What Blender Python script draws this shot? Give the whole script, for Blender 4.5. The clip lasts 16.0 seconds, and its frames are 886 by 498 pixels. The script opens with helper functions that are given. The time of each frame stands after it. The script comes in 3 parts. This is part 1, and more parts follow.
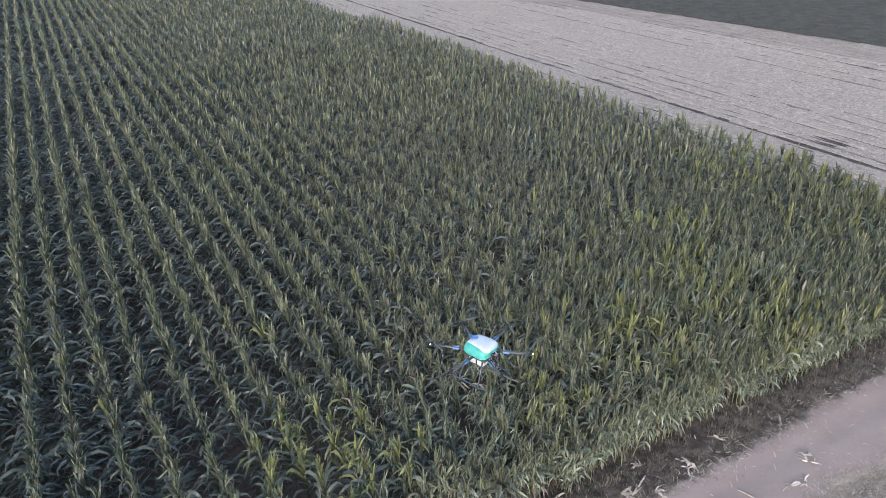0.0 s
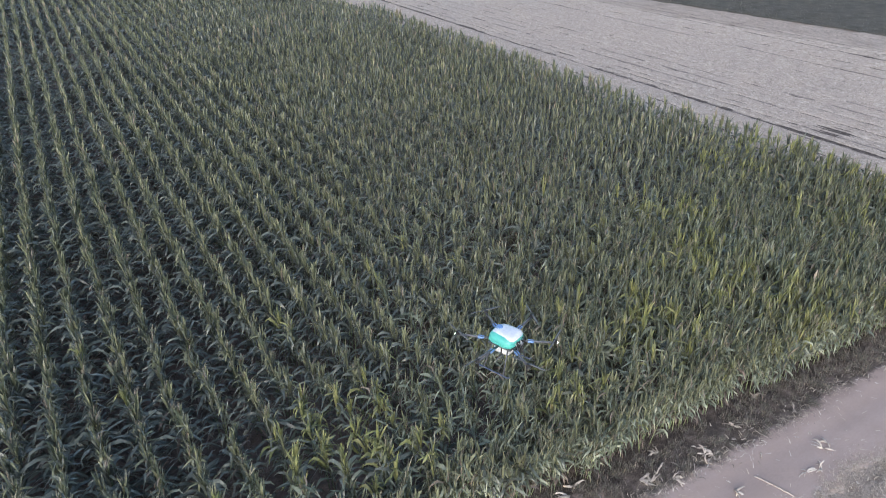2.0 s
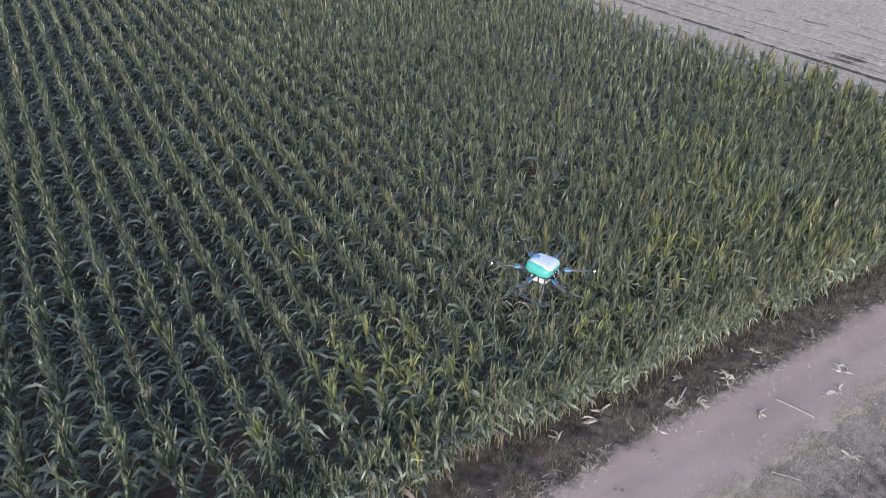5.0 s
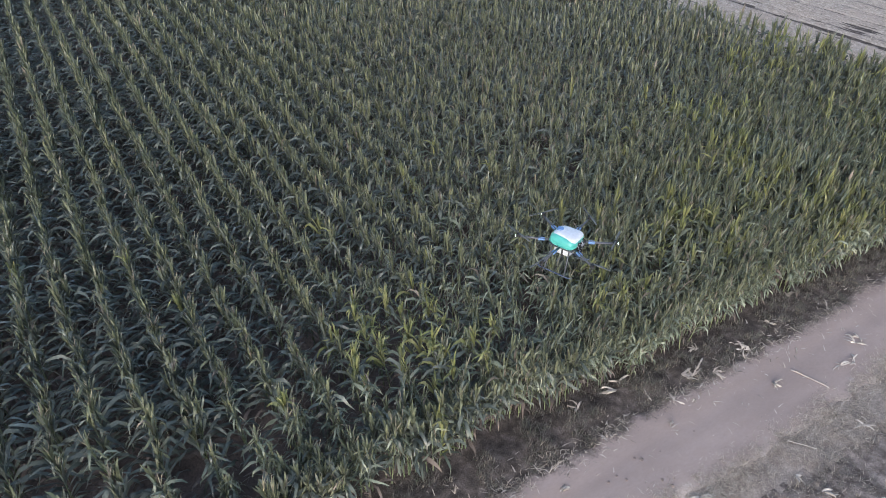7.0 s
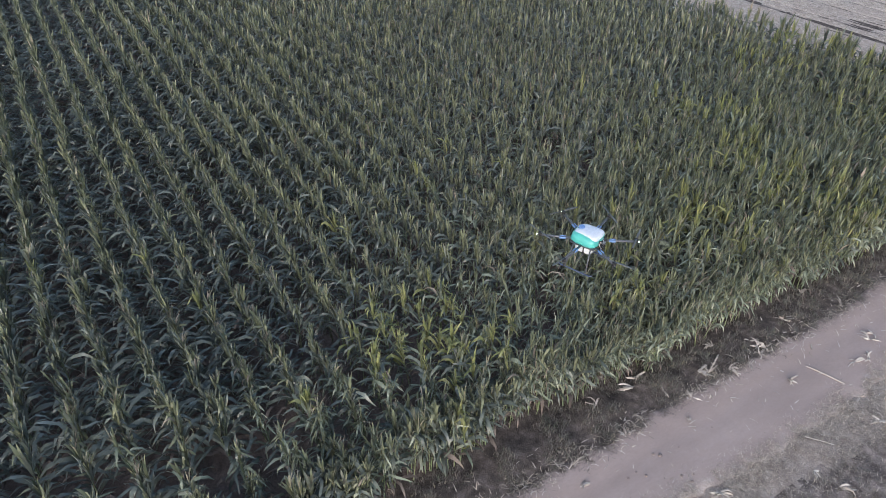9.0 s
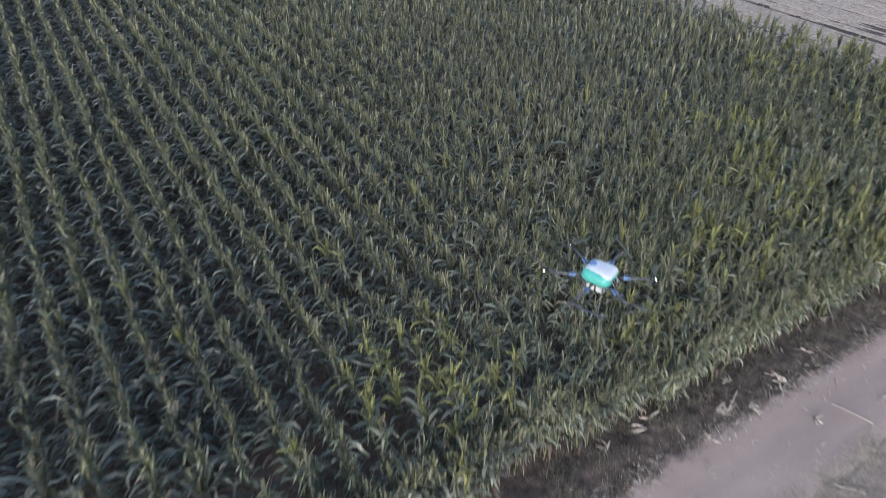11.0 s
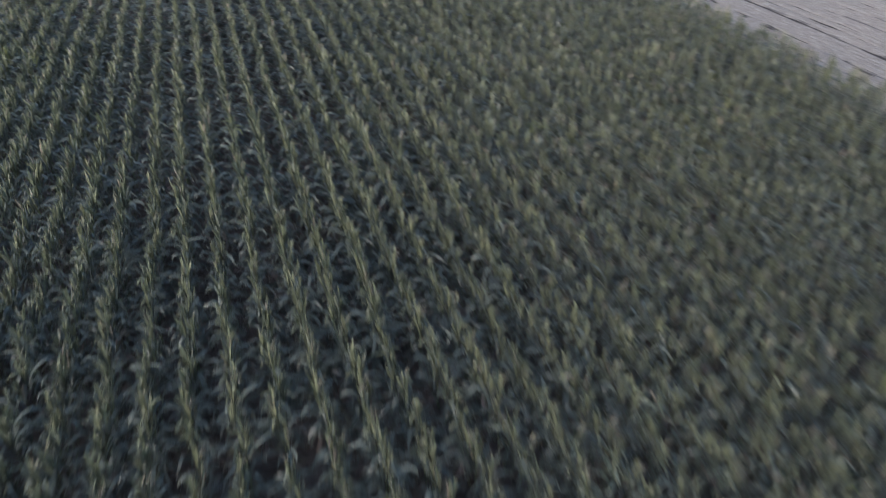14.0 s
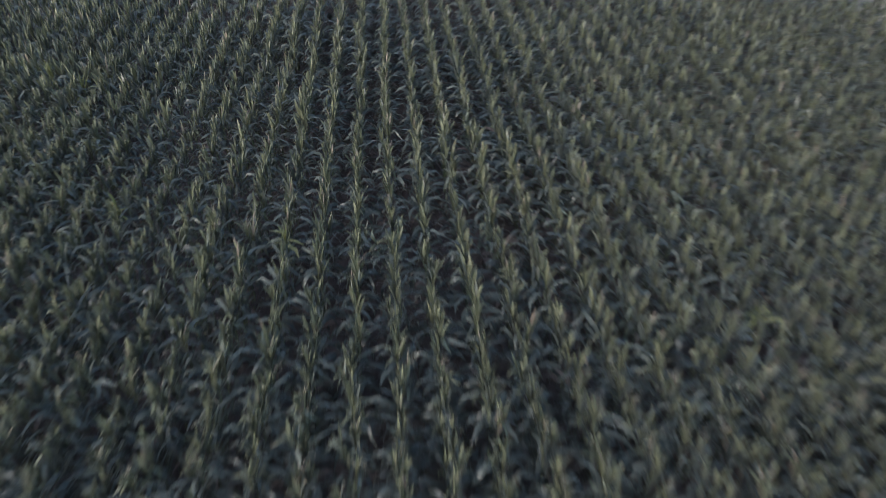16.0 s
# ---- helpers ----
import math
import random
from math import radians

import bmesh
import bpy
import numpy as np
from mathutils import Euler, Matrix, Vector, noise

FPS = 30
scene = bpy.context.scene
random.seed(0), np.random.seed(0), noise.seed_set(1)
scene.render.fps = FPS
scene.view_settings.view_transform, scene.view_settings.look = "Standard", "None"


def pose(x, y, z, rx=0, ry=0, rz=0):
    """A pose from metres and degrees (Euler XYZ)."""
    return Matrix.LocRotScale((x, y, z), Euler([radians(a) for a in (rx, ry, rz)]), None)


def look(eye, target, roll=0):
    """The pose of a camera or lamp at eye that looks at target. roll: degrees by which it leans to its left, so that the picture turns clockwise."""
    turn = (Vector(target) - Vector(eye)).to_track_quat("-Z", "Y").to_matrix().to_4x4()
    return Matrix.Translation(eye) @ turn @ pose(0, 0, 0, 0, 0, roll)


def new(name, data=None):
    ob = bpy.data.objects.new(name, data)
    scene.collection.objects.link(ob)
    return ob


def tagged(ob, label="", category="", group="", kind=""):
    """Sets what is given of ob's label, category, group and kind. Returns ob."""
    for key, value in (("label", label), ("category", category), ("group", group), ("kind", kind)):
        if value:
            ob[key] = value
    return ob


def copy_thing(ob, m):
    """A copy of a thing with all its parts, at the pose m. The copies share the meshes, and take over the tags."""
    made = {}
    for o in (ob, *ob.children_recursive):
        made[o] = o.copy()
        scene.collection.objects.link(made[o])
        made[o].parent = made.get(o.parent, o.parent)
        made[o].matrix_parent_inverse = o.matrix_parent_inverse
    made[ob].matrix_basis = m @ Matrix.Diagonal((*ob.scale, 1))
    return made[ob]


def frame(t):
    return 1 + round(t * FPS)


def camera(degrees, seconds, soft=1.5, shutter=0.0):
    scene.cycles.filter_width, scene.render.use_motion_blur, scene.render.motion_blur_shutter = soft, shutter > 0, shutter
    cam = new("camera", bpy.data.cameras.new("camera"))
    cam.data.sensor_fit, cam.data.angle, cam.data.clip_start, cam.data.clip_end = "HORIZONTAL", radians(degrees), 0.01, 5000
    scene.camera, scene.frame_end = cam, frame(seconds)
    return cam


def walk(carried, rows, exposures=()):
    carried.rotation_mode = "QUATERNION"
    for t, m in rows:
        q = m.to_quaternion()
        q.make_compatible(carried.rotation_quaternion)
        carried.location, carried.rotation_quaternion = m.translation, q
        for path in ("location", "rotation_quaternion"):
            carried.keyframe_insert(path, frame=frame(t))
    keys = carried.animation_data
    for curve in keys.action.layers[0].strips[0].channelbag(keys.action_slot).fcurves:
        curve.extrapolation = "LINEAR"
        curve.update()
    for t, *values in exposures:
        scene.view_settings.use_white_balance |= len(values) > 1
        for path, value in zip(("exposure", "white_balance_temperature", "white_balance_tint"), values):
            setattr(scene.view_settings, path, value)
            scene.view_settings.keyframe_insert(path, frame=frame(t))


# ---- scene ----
cam = camera(66.0, 16.0, soft=0.75, shutter=1.2)
PATH = [
    (0, (0.190, -0.341, 10.902), (1.067, 1.195, 9.969), -0.20),
    (0.5, (0.074, -0.287, 10.912), (0.957, 1.245, 9.979), -0.12),
    (1, (-0.040, -0.237, 10.923), (0.845, 1.294, 9.989), -0.10),
    (1.5, (-0.157, -0.182, 10.927), (0.728, 1.345, 9.986), -0.08),
    (2, (-0.282, -0.114, 10.925), (0.602, 1.402, 9.965), -0.05),
    (2.5, (-0.402, -0.044, 10.919), (0.478, 1.457, 9.933), -0.08),
    (3, (-0.510, 0.016, 10.910), (0.364, 1.501, 9.896), -0.12),
    (3.5, (-0.613, 0.073, 10.898), (0.256, 1.542, 9.855), -0.15),
    (4, (-0.717, 0.135, 10.886), (0.145, 1.587, 9.814), -0.15),
    (4.5, (-0.823, 0.198, 10.872), (0.033, 1.633, 9.774), -0.18),
    (5, (-0.932, 0.257, 10.852), (-0.083, 1.677, 9.728), -0.20),
    (7.5, (-1.441, 0.492, 10.888), (-0.613, 1.866, 9.693), -0.20),
    (8, (-1.535, 0.524, 10.934), (-0.709, 1.897, 9.737), -0.30),
    (8.5, (-1.630, 0.578, 10.952), (-0.802, 1.950, 9.755), -0.20),
    (9.6, (-1.745, 0.660, 10.955), (-0.917, 2.032, 9.757), -0.24),
    (10.2, (-1.660, 0.800, 10.935), (-0.833, 2.171, 9.737), -0.30),
    (10.8, (-1.296, 1.301, 10.895), (-0.469, 2.671, 9.695), -0.39),
    (11, (-1.079, 1.614, 10.872), (-0.252, 2.984, 9.672), -0.40),
    (11.5, (-0.430, 2.633, 10.841), (0.397, 4.007, 9.646), -0.38),
    (12, (0.293, 4.041, 10.830), (1.108, 5.425, 9.639), -0.32),
    (12.5, (1.087, 5.539, 10.840), (1.868, 6.944, 9.650), -0.28),
    (13, (1.958, 7.380, 10.765), (2.659, 8.833, 9.583), -0.17),
    (13.5, (2.717, 9.199, 10.710), (3.324, 10.697, 9.532), 0.00),
    (14, (3.500, 11.367, 10.653), (4.004, 12.904, 9.477), 0.15),
    (14.5, (4.212, 13.451, 10.511), (4.613, 15.023, 9.341), 0.20),
    (15, (4.885, 15.716, 10.337), (5.177, 17.312, 9.167), 0.25),
    (15.5, (5.283, 17.924, 10.200), (5.488, 19.522, 9.015), 0.55),
    (16, (5.546, 20.344, 10.119), (5.689, 21.897, 8.867), 0.90),
]
EXPOSURES = [(0.0, 1.36, 6650, 11), (8.0, 1.20, 6640, 11), (11.5, 1.14, 6640, 12), (13.5, 1.06, 6560, 12), (16.0, 0.92, 6500, 13)]
walk(cam, [(t, look(eye, target, roll)) for t, eye, target, roll in PATH], EXPOSURES)

# ---- light: dull evening sky with a veiled, low sun ----
SUN_ELEVATION, SUN_ROTATION = 22.0, 222.0
world = bpy.data.worlds.new("evening_sky")
scene.world = world
world.use_nodes = True
wn = world.node_tree
sky = wn.nodes.new("ShaderNodeTexSky")
sky.sky_type, sky.sun_disc = "NISHITA", False
sky.sun_elevation, sky.sun_rotation = radians(SUN_ELEVATION), radians(SUN_ROTATION)
sky.air_density, sky.dust_density, sky.ozone_density = 1.0, 0.8, 1.2
wn.links.new(sky.outputs[0], wn.nodes["Background"].inputs[0])
wn.nodes["Background"].inputs[1].default_value = 0.132
sun_data = bpy.data.lights.new("sun", "SUN")
sun_data.energy, sun_data.angle, sun_data.color = 1.50, radians(42), (1.0, 0.96, 0.925)
sun = new("sun", sun_data)
az = radians(SUN_ROTATION)
sun.matrix_world = look((60 * math.sin(az), 60 * math.cos(az), 60 * math.tan(radians(SUN_ELEVATION))), (0, 0, 0))


# ---- materials ----
def nodes_of(name):
    m = bpy.data.materials.new(name)
    m.use_nodes = True
    nt = m.node_tree
    return m, nt, nt.nodes["Principled BSDF"], nt.nodes["Material Output"]


def tint(c, k):
    return (c[0] * k, c[1] * k, c[2] * k, 1.0)


def ramp(nt, source, stops):
    r = nt.nodes.new("ShaderNodeValToRGB")
    els = r.color_ramp.elements
    while len(els) < len(stops):
        els.new(0.5)
    for e, (p, c) in zip(els, stops):
        e.position, e.color = p, (*c[:3], 1.0)
    nt.links.new(source, r.inputs[0])
    return r.outputs[0]


def noise_of(nt, scale, detail=4.0, rough=0.6, stretch=(1, 1, 1), coords="Object"):
    tc = nt.nodes.new("ShaderNodeTexCoord")
    mp = nt.nodes.new("ShaderNodeMapping")
    mp.inputs["Scale"].default_value = stretch
    nz = nt.nodes.new("ShaderNodeTexNoise")
    nz.inputs["Scale"].default_value, nz.inputs["Detail"].default_value, nz.inputs["Roughness"].default_value = scale, detail, rough
    nt.links.new(tc.outputs[coords], mp.inputs[0])
    nt.links.new(mp.outputs[0], nz.inputs["Vector"])
    return nz.outputs["Fac"]


def mixed(nt, a, b, fac, kind="MIX"):
    m = nt.nodes.new("ShaderNodeMix")
    m.data_type, m.blend_type = "RGBA", kind
    for sock, v in ((m.inputs[0], fac), (m.inputs[6], a), (m.inputs[7], b)):
        if hasattr(v, "is_linked"):
            nt.links.new(v, sock)
        else:
            sock.default_value = v
    return m.outputs[2]


def bumped(nt, bsdf, height, strength, distance):
    b = nt.nodes.new("ShaderNodeBump")
    b.inputs["Strength"].default_value, b.inputs["Distance"].default_value = strength, distance
    nt.links.new(height, b.inputs["Height"])
    nt.links.new(b.outputs[0], bsdf.inputs["Normal"])


def piece_random(nt):
    """One random value for each separate leaf, whether it is an object or an island of the joined crop."""
    g = nt.nodes.new("ShaderNodeNewGeometry")
    o = nt.nodes.new("ShaderNodeObjectInfo")
    add = nt.nodes.new("ShaderNodeMath")
    add.operation = "ADD"
    fr = nt.nodes.new("ShaderNodeMath")
    fr.operation = "FRACT"
    nt.links.new(g.outputs["Random Per Island"], add.inputs[0])
    nt.links.new(o.outputs["Random"], add.inputs[1])
    nt.links.new(add.outputs[0], fr.inputs[0])
    return fr.outputs[0]


def leaf_material(name, dark, mid, light, rough=0.42, through_light=0.22, dry=0.0):
    m, nt, p, out = nodes_of(name)
    rnd = piece_random(nt)
    base = ramp(nt, rnd, [(0.0, dark), (0.5, mid), (1.0, light)])
    base = mixed(nt, base, (0.30, 0.235, 0.14, 1), ramp(nt, noise_of(nt, 7.0, 3.0), [(0.62 - dry, (0, 0, 0)), (0.80 - dry, (0.75, 0.75, 0.75))]))
    base = mixed(nt, base, (0.55, 0.55, 0.55, 1), ramp(nt, noise_of(nt, 45.0, 2.0), [(0.3, (0, 0, 0)), (0.9, (0.10, 0.10, 0.10))]))
    nt.links.new(base, p.inputs["Base Color"])
    p.inputs["Roughness"].default_value = rough
    p.inputs["Specular IOR Level"].default_value = 0.5
    p.inputs["Sheen Weight"].default_value, p.inputs["Sheen Roughness"].default_value = 0.12, 0.45
    bumped(nt, p, noise_of(nt, 60.0, 2.0, stretch=(1, 1, 0.2)), 0.25, 0.01)
    tr = nt.nodes.new("ShaderNodeBsdfTranslucent")
    nt.links.new(base, tr.inputs["Color"])
    mx = nt.nodes.new("ShaderNodeMixShader")
    mx.inputs[0].default_value = through_light
    nt.links.new(p.outputs[0], mx.inputs[1])
    nt.links.new(tr.outputs[0], mx.inputs[2])
    nt.links.new(mx.outputs[0], out.inputs["Surface"])
    return m


def ground_material(name, stops, scale, fine, bump, rough=0.95, stretch=(1, 1, 1), stain=None, grain_range=(0.55, 1.3)):
    m, nt, p, out = nodes_of(name)
    big = noise_of(nt, scale, 5.0, 0.62, stretch)
    base = ramp(nt, big, stops)
    grain = noise_of(nt, fine, 4.0, 0.7, stretch)
    base = mixed(nt, base, ramp(nt, grain, [(0.25, (grain_range[0],) * 3), (0.75, (grain_range[1],) * 3)]), 1.0, "MULTIPLY")
    if stain:
        base = mixed(nt, base, (*stain, 1), ramp(nt, noise_of(nt, scale * 0.23, 3.0), [(0.5, (0, 0, 0)), (0.68, (0.6, 0.6, 0.6))]))
    nt.links.new(base, p.inputs["Base Color"])
    p.inputs["Roughness"].default_value = rough
    p.inputs["Specular IOR Level"].default_value = 0.15
    bumped(nt, p, grain, 0.7, bump)
    return m


def ground_colour(nt, stops, scale, fine, stretch=(1, 1, 1), grain_range=(0.55, 1.3)):
    """A mottled earth colour, and its grain for the relief."""
    base = ramp(nt, noise_of(nt, scale, 5.0, 0.62, stretch), stops)
    grain = noise_of(nt, fine, 4.0, 0.7, stretch)
    return mixed(nt, base, ramp(nt, grain, [(0.25, (grain_range[0],) * 3), (0.75, (grain_range[1],) * 3)]), 1.0, "MULTIPLY"), grain


def road_material():
    """Pale dust that thins out, in ragged patches, into the earth of both verges."""
    m, nt, p, out = nodes_of("road_dust")
    dust, grain = ground_colour(nt, [(0.3, (0.315, 0.246, 0.222)), (0.7, (0.385, 0.304, 0.276))], 0.9, 24.0, (0.5, 1, 1), (0.92, 1.06))
    dust = mixed(nt, dust, (0.275, 0.213, 0.191, 1), ramp(nt, noise_of(nt, 0.5, 3.0, 0.6, (0.35, 1.6, 1)), [(0.5, (0, 0, 0)), (0.68, (0.6, 0.6, 0.6))]))
    north, _ = ground_colour(nt, [(0.32, (0.088, 0.071, 0.063)), (0.68, (0.20, 0.164, 0.146))], 2.6, 30.0)
    south, _ = ground_colour(nt, [(0.34, (0.25, 0.203, 0.180)), (0.62, (0.41, 0.345, 0.312))], 2.8, 32.0)
    at = nt.nodes.new("ShaderNodeAttribute")
    at.attribute_name = "border"
    both = nt.nodes.new("ShaderNodeSeparateXYZ")
    nt.links.new(at.outputs["Vector"], both.inputs[0])
    rag = noise_of(nt, 4.5, 6.0, 0.72)
    for k, verge in ((0, north), (1, south)):
        add = nt.nodes.new("ShaderNodeMath")
        add.operation = "MULTIPLY_ADD"
        nt.links.new(rag, add.inputs[0])
        add.inputs[1].default_value = 0.9
        nt.links.new(both.outputs[k], add.inputs[2])
        dust = mixed(nt, verge, dust, ramp(nt, add.outputs[0], [(0.52, (0, 0, 0)), (0.72, (1, 1, 1))]))
    nt.links.new(dust, p.inputs["Base Color"])
    p.inputs["Roughness"].default_value, p.inputs["Specular IOR Level"].default_value = 0.95, 0.15
    bumped(nt, p, grain, 0.35, 0.006)
    return m


def paint(name, colour, rough=0.4, metal=0.0, wear=0.12, scale=25.0):
    m, nt, p, out = nodes_of(name)
    f = noise_of(nt, scale, 4.0)
    base = ramp(nt, f, [(0.3, tint(colour, 1 - wear)), (0.7, tint(colour, 1 + wear * 0.5))])
    nt.links.new(base, p.inputs["Base Color"])
    p.inputs["Roughness"].default_value, p.inputs["Metallic"].default_value = rough, metal
    bumped(nt, p, noise_of(nt, 180.0, 2.0), 0.08, 0.002)
    return m


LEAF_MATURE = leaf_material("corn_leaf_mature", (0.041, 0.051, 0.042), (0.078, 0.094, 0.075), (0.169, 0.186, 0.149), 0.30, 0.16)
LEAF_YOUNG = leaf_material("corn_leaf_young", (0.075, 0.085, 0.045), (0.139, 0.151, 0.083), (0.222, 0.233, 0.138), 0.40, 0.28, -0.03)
LEAF_YELLOW = leaf_material("corn_leaf_yellowing", (0.14, 0.158, 0.056), (0.222, 0.238, 0.080), (0.32, 0.315, 0.135), 0.5, 0.30, 0.02)
LEAF_PALE = leaf_material("corn_leaf_pale", (0.080, 0.101, 0.072), (0.155, 0.184, 0.130), (0.290, 0.322, 0.243), 0.34, 0.24)
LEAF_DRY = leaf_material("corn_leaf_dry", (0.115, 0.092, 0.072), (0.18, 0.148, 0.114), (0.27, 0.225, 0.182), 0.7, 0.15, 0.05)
LEAF_WITHERED = leaf_material("corn_leaf_withered", (0.064, 0.047, 0.040), (0.102, 0.076, 0.064), (0.168, 0.130, 0.110), 0.75, 0.12, 0.0)
STALK = leaf_material("corn_stalk", (0.07, 0.10, 0.04), (0.10, 0.14, 0.055), (0.14, 0.17, 0.07), 0.5, 0.0)
TASSEL = leaf_material("corn_tassel", (0.13, 0.120, 0.078), (0.19, 0.172, 0.115), (0.27, 0.242, 0.170), 0.7, 0.1)
STRAW = leaf_material("straw", (0.365, 0.300, 0.238), (0.448, 0.377, 0.304), (0.548, 0.474, 0.392), 0.7, 0.1, 0.0)
HUSK = leaf_material("dry_husk", (0.33, 0.278, 0.238), (0.45, 0.39, 0.338), (0.60, 0.535, 0.47), 0.75, 0.12, -0.05)
GRASS_DARK = leaf_material("dry_grass_dark", (0.058, 0.050, 0.043), (0.10, 0.087, 0.073), (0.18, 0.157, 0.132), 0.8, 0.1, 0.02)
GRASS_GREEN = leaf_material("verge_weed", (0.04, 0.055, 0.03), (0.06, 0.08, 0.042), (0.09, 0.10, 0.06), 0.7, 0.15)
SOY = leaf_material("low_crop_leaf", (0.058, 0.055, 0.043), (0.076, 0.071, 0.054), (0.102, 0.094, 0.073), 0.85, 0.15)
SOIL = ground_material("corn_soil", [(0.3, (0.115, 0.090, 0.081)), (0.7, (0.205, 0.163, 0.147))], 1.3, 22.0, 0.03)
EARTH = ground_material("verge_earth", [(0.34, (0.052, 0.043, 0.039)), (0.50, (0.100, 0.082, 0.074)), (0.68, (0.185, 0.153, 0.138))], 3.8, 42.0, 0.05, grain_range=(0.45, 1.4))
DUST = road_material()
CLOD_EARTH = ground_material("clod_earth", [(0.3, (0.215, 0.167, 0.150)), (0.7, (0.315, 0.248, 0.224))], 6.0, 60.0, 0.02)
PALE_EARTH = ground_material("dry_grass_ground", [(0.38, (0.11, 0.088, 0.078)), (0.50, (0.20, 0.163, 0.146)), (0.64, (0.33, 0.272, 0.246))], 3.2, 28.0, 0.03)
MATTED = ground_material("matted_straw_ground", [(0.34, (0.24, 0.192, 0.163)), (0.62, (0.41, 0.340, 0.294))], 2.8, 32.0, 0.03)
STUBBLE = ground_material("stubble_ground", [(0.34, (0.315, 0.266, 0.230)), (0.66, (0.485, 0.424, 0.374))], 3.0, 11.0, 0.08, stretch=(2.2, 0.9, 1), stain=(0.395, 0.335, 0.295), grain_range=(0.36, 1.58))
# bare soil of the ruts, its colour darkened for the shade down in them
RUT = ground_material("rut_soil_and_shade", [(0.3, (0.16, 0.135, 0.124)), (0.7, (0.30, 0.26, 0.238))], 2.0, 8.0, 0.03, stretch=(1.5, 0.5, 1))
HEADLAND = ground_material("headland_soil", [(0.3, (0.26, 0.220, 0.192)), (0.7, (0.38, 0.330, 0.292))], 1.2, 9.0, 0.04, stretch=(2.2, 0.4, 1), grain_range=(0.5, 1.4))
FAR_SOIL = ground_material("far_soil", [(0.3, (0.060, 0.055, 0.046)), (0.7, (0.112, 0.101, 0.084))], 0.9, 6.0, 0.05)
TEAL = paint("teal_plastic", (0.075, 0.40, 0.36), 0.38)
WHITE = paint("white_plastic", (0.56, 0.60, 0.67), 0.42)
TANK = paint("translucent_tank", (0.55, 0.58, 0.61), 0.45)
BLUE = paint("blue_anodised", (0.16, 0.28, 0.52), 0.42, 0.3)
CARBON = paint("carbon_tube", (0.075, 0.08, 0.095), 0.32)
SKID = paint("dark_blue_tube", (0.045, 0.062, 0.11), 0.4)
BLACK = paint("black_plastic", (0.018, 0.018, 0.02), 0.55)
BLADE = paint("dark_grey_blade", (0.085, 0.09, 0.095), 0.45)
GREYMETAL = paint("grey_metal", (0.33, 0.34, 0.36), 0.35, 0.8)
LED, _nt, _p, _o = nodes_of("led_light")
_p.inputs["Base Color"].default_value = (0.8, 0.95, 0.85, 1)
_p.inputs["Emission Color"].default_value = (0.75, 1.0, 0.85, 1)
_p.inputs["Emission Strength"].default_value = 4.0


# ---- mesh helpers ----
def mesh_from(name, verts, faces, mats, index=None, smooth=False):
    me = bpy.data.meshes.new(name)
    me.from_pydata(verts, [], faces)
    for m in mats:
        me.materials.append(m)
    if index is not None:
        me.polygons.foreach_set("material_index", np.asarray(index, dtype=np.int32))
    if smooth:
        me.polygons.foreach_set("use_smooth", np.ones(len(me.polygons), dtype=bool))
    me.update()
    return me


def part(name, bm, material, parent, label=""):
    me = bpy.data.meshes.new(name)
    bm.to_mesh(me)
    bm.free()
    me.materials.append(material)
    ob = new(name, me)
    ob.parent = parent
    return tagged(ob, label)


def grid_sheet(name, xs, ys, height, mats, face_material=None):
    """A sheet over the plan lines xs and ys, lifted by height(x, y)."""
    X, Y = np.meshgrid(xs, ys)
    Z = height(X, Y)
    nx, ny = len(xs), len(ys)
    v = np.stack([X, Y, Z], -1).reshape(-1, 3)
    i = (np.arange(ny - 1)[:, None] * nx + np.arange(nx - 1)[None, :]).ravel()
    f = np.stack([i, i + 1, i + 1 + nx, i + nx], -1)
    idx = None
    if face_material is not None:
        c = v[f].mean(1)
        idx = face_material(c[:, 0], c[:, 1])
    return new(name, mesh_from(name, v, f, mats, idx, True))


def lumps(X, Y, size, seed):
    """Smooth value noise on the plan, about -1 to 1."""
    r = np.random.RandomState(seed).uniform(-1, 1, (256, 256))
    gx, gy = X / size, Y / size
    ix, iy = np.floor(gx).astype(int), np.floor(gy).astype(int)
    fx, fy = gx - ix, gy - iy
    fx, fy = fx * fx * (3 - 2 * fx), fy * fy * (3 - 2 * fy)
    a, b = r[ix % 256, iy % 256], r[(ix + 1) % 256, iy % 256]
    c, d = r[ix % 256, (iy + 1) % 256], r[(ix + 1) % 256, (iy + 1) % 256]
    return (a * (1 - fx) + b * fx) * (1 - fy) + (c * (1 - fx) + d * fx) * fy


# ---- the plan ----
ROW_GAP, ROW_FIRST = 0.747, -0.47       # corn rows run along y at x = ROW_FIRST + k * ROW_GAP
CORN_WEST, CORN_EAST = -26.0, 25.0
CORN_SOUTH, CORN_NORTH = 7.28, 95.0
ROAD_SOUTH, ROAD_NORTH = 4.55, 6.12


def road_north(x):
    return ROAD_NORTH + 0.01 - 0.11 * np.exp(-((x - 5.6) / 1.8) ** 2) + 0.15 * lumps(x, x * 0 + 3.1, 1.3, 5) + 0.07 * lumps(x, x * 0 + 9.7, 0.33, 6) + 0.05 * lumps(x, x * 0 + 1.7, 0.14, 16)


def road_south(x):
    return ROAD_SOUTH + 0.15 * lumps(x, x * 0 + 5.5, 1.8, 7) + 0.07 * lumps(x, x * 0 + 2.2, 0.4, 8) + 0.06 * lumps(x, x * 0 + 3.9, 0.14, 18)


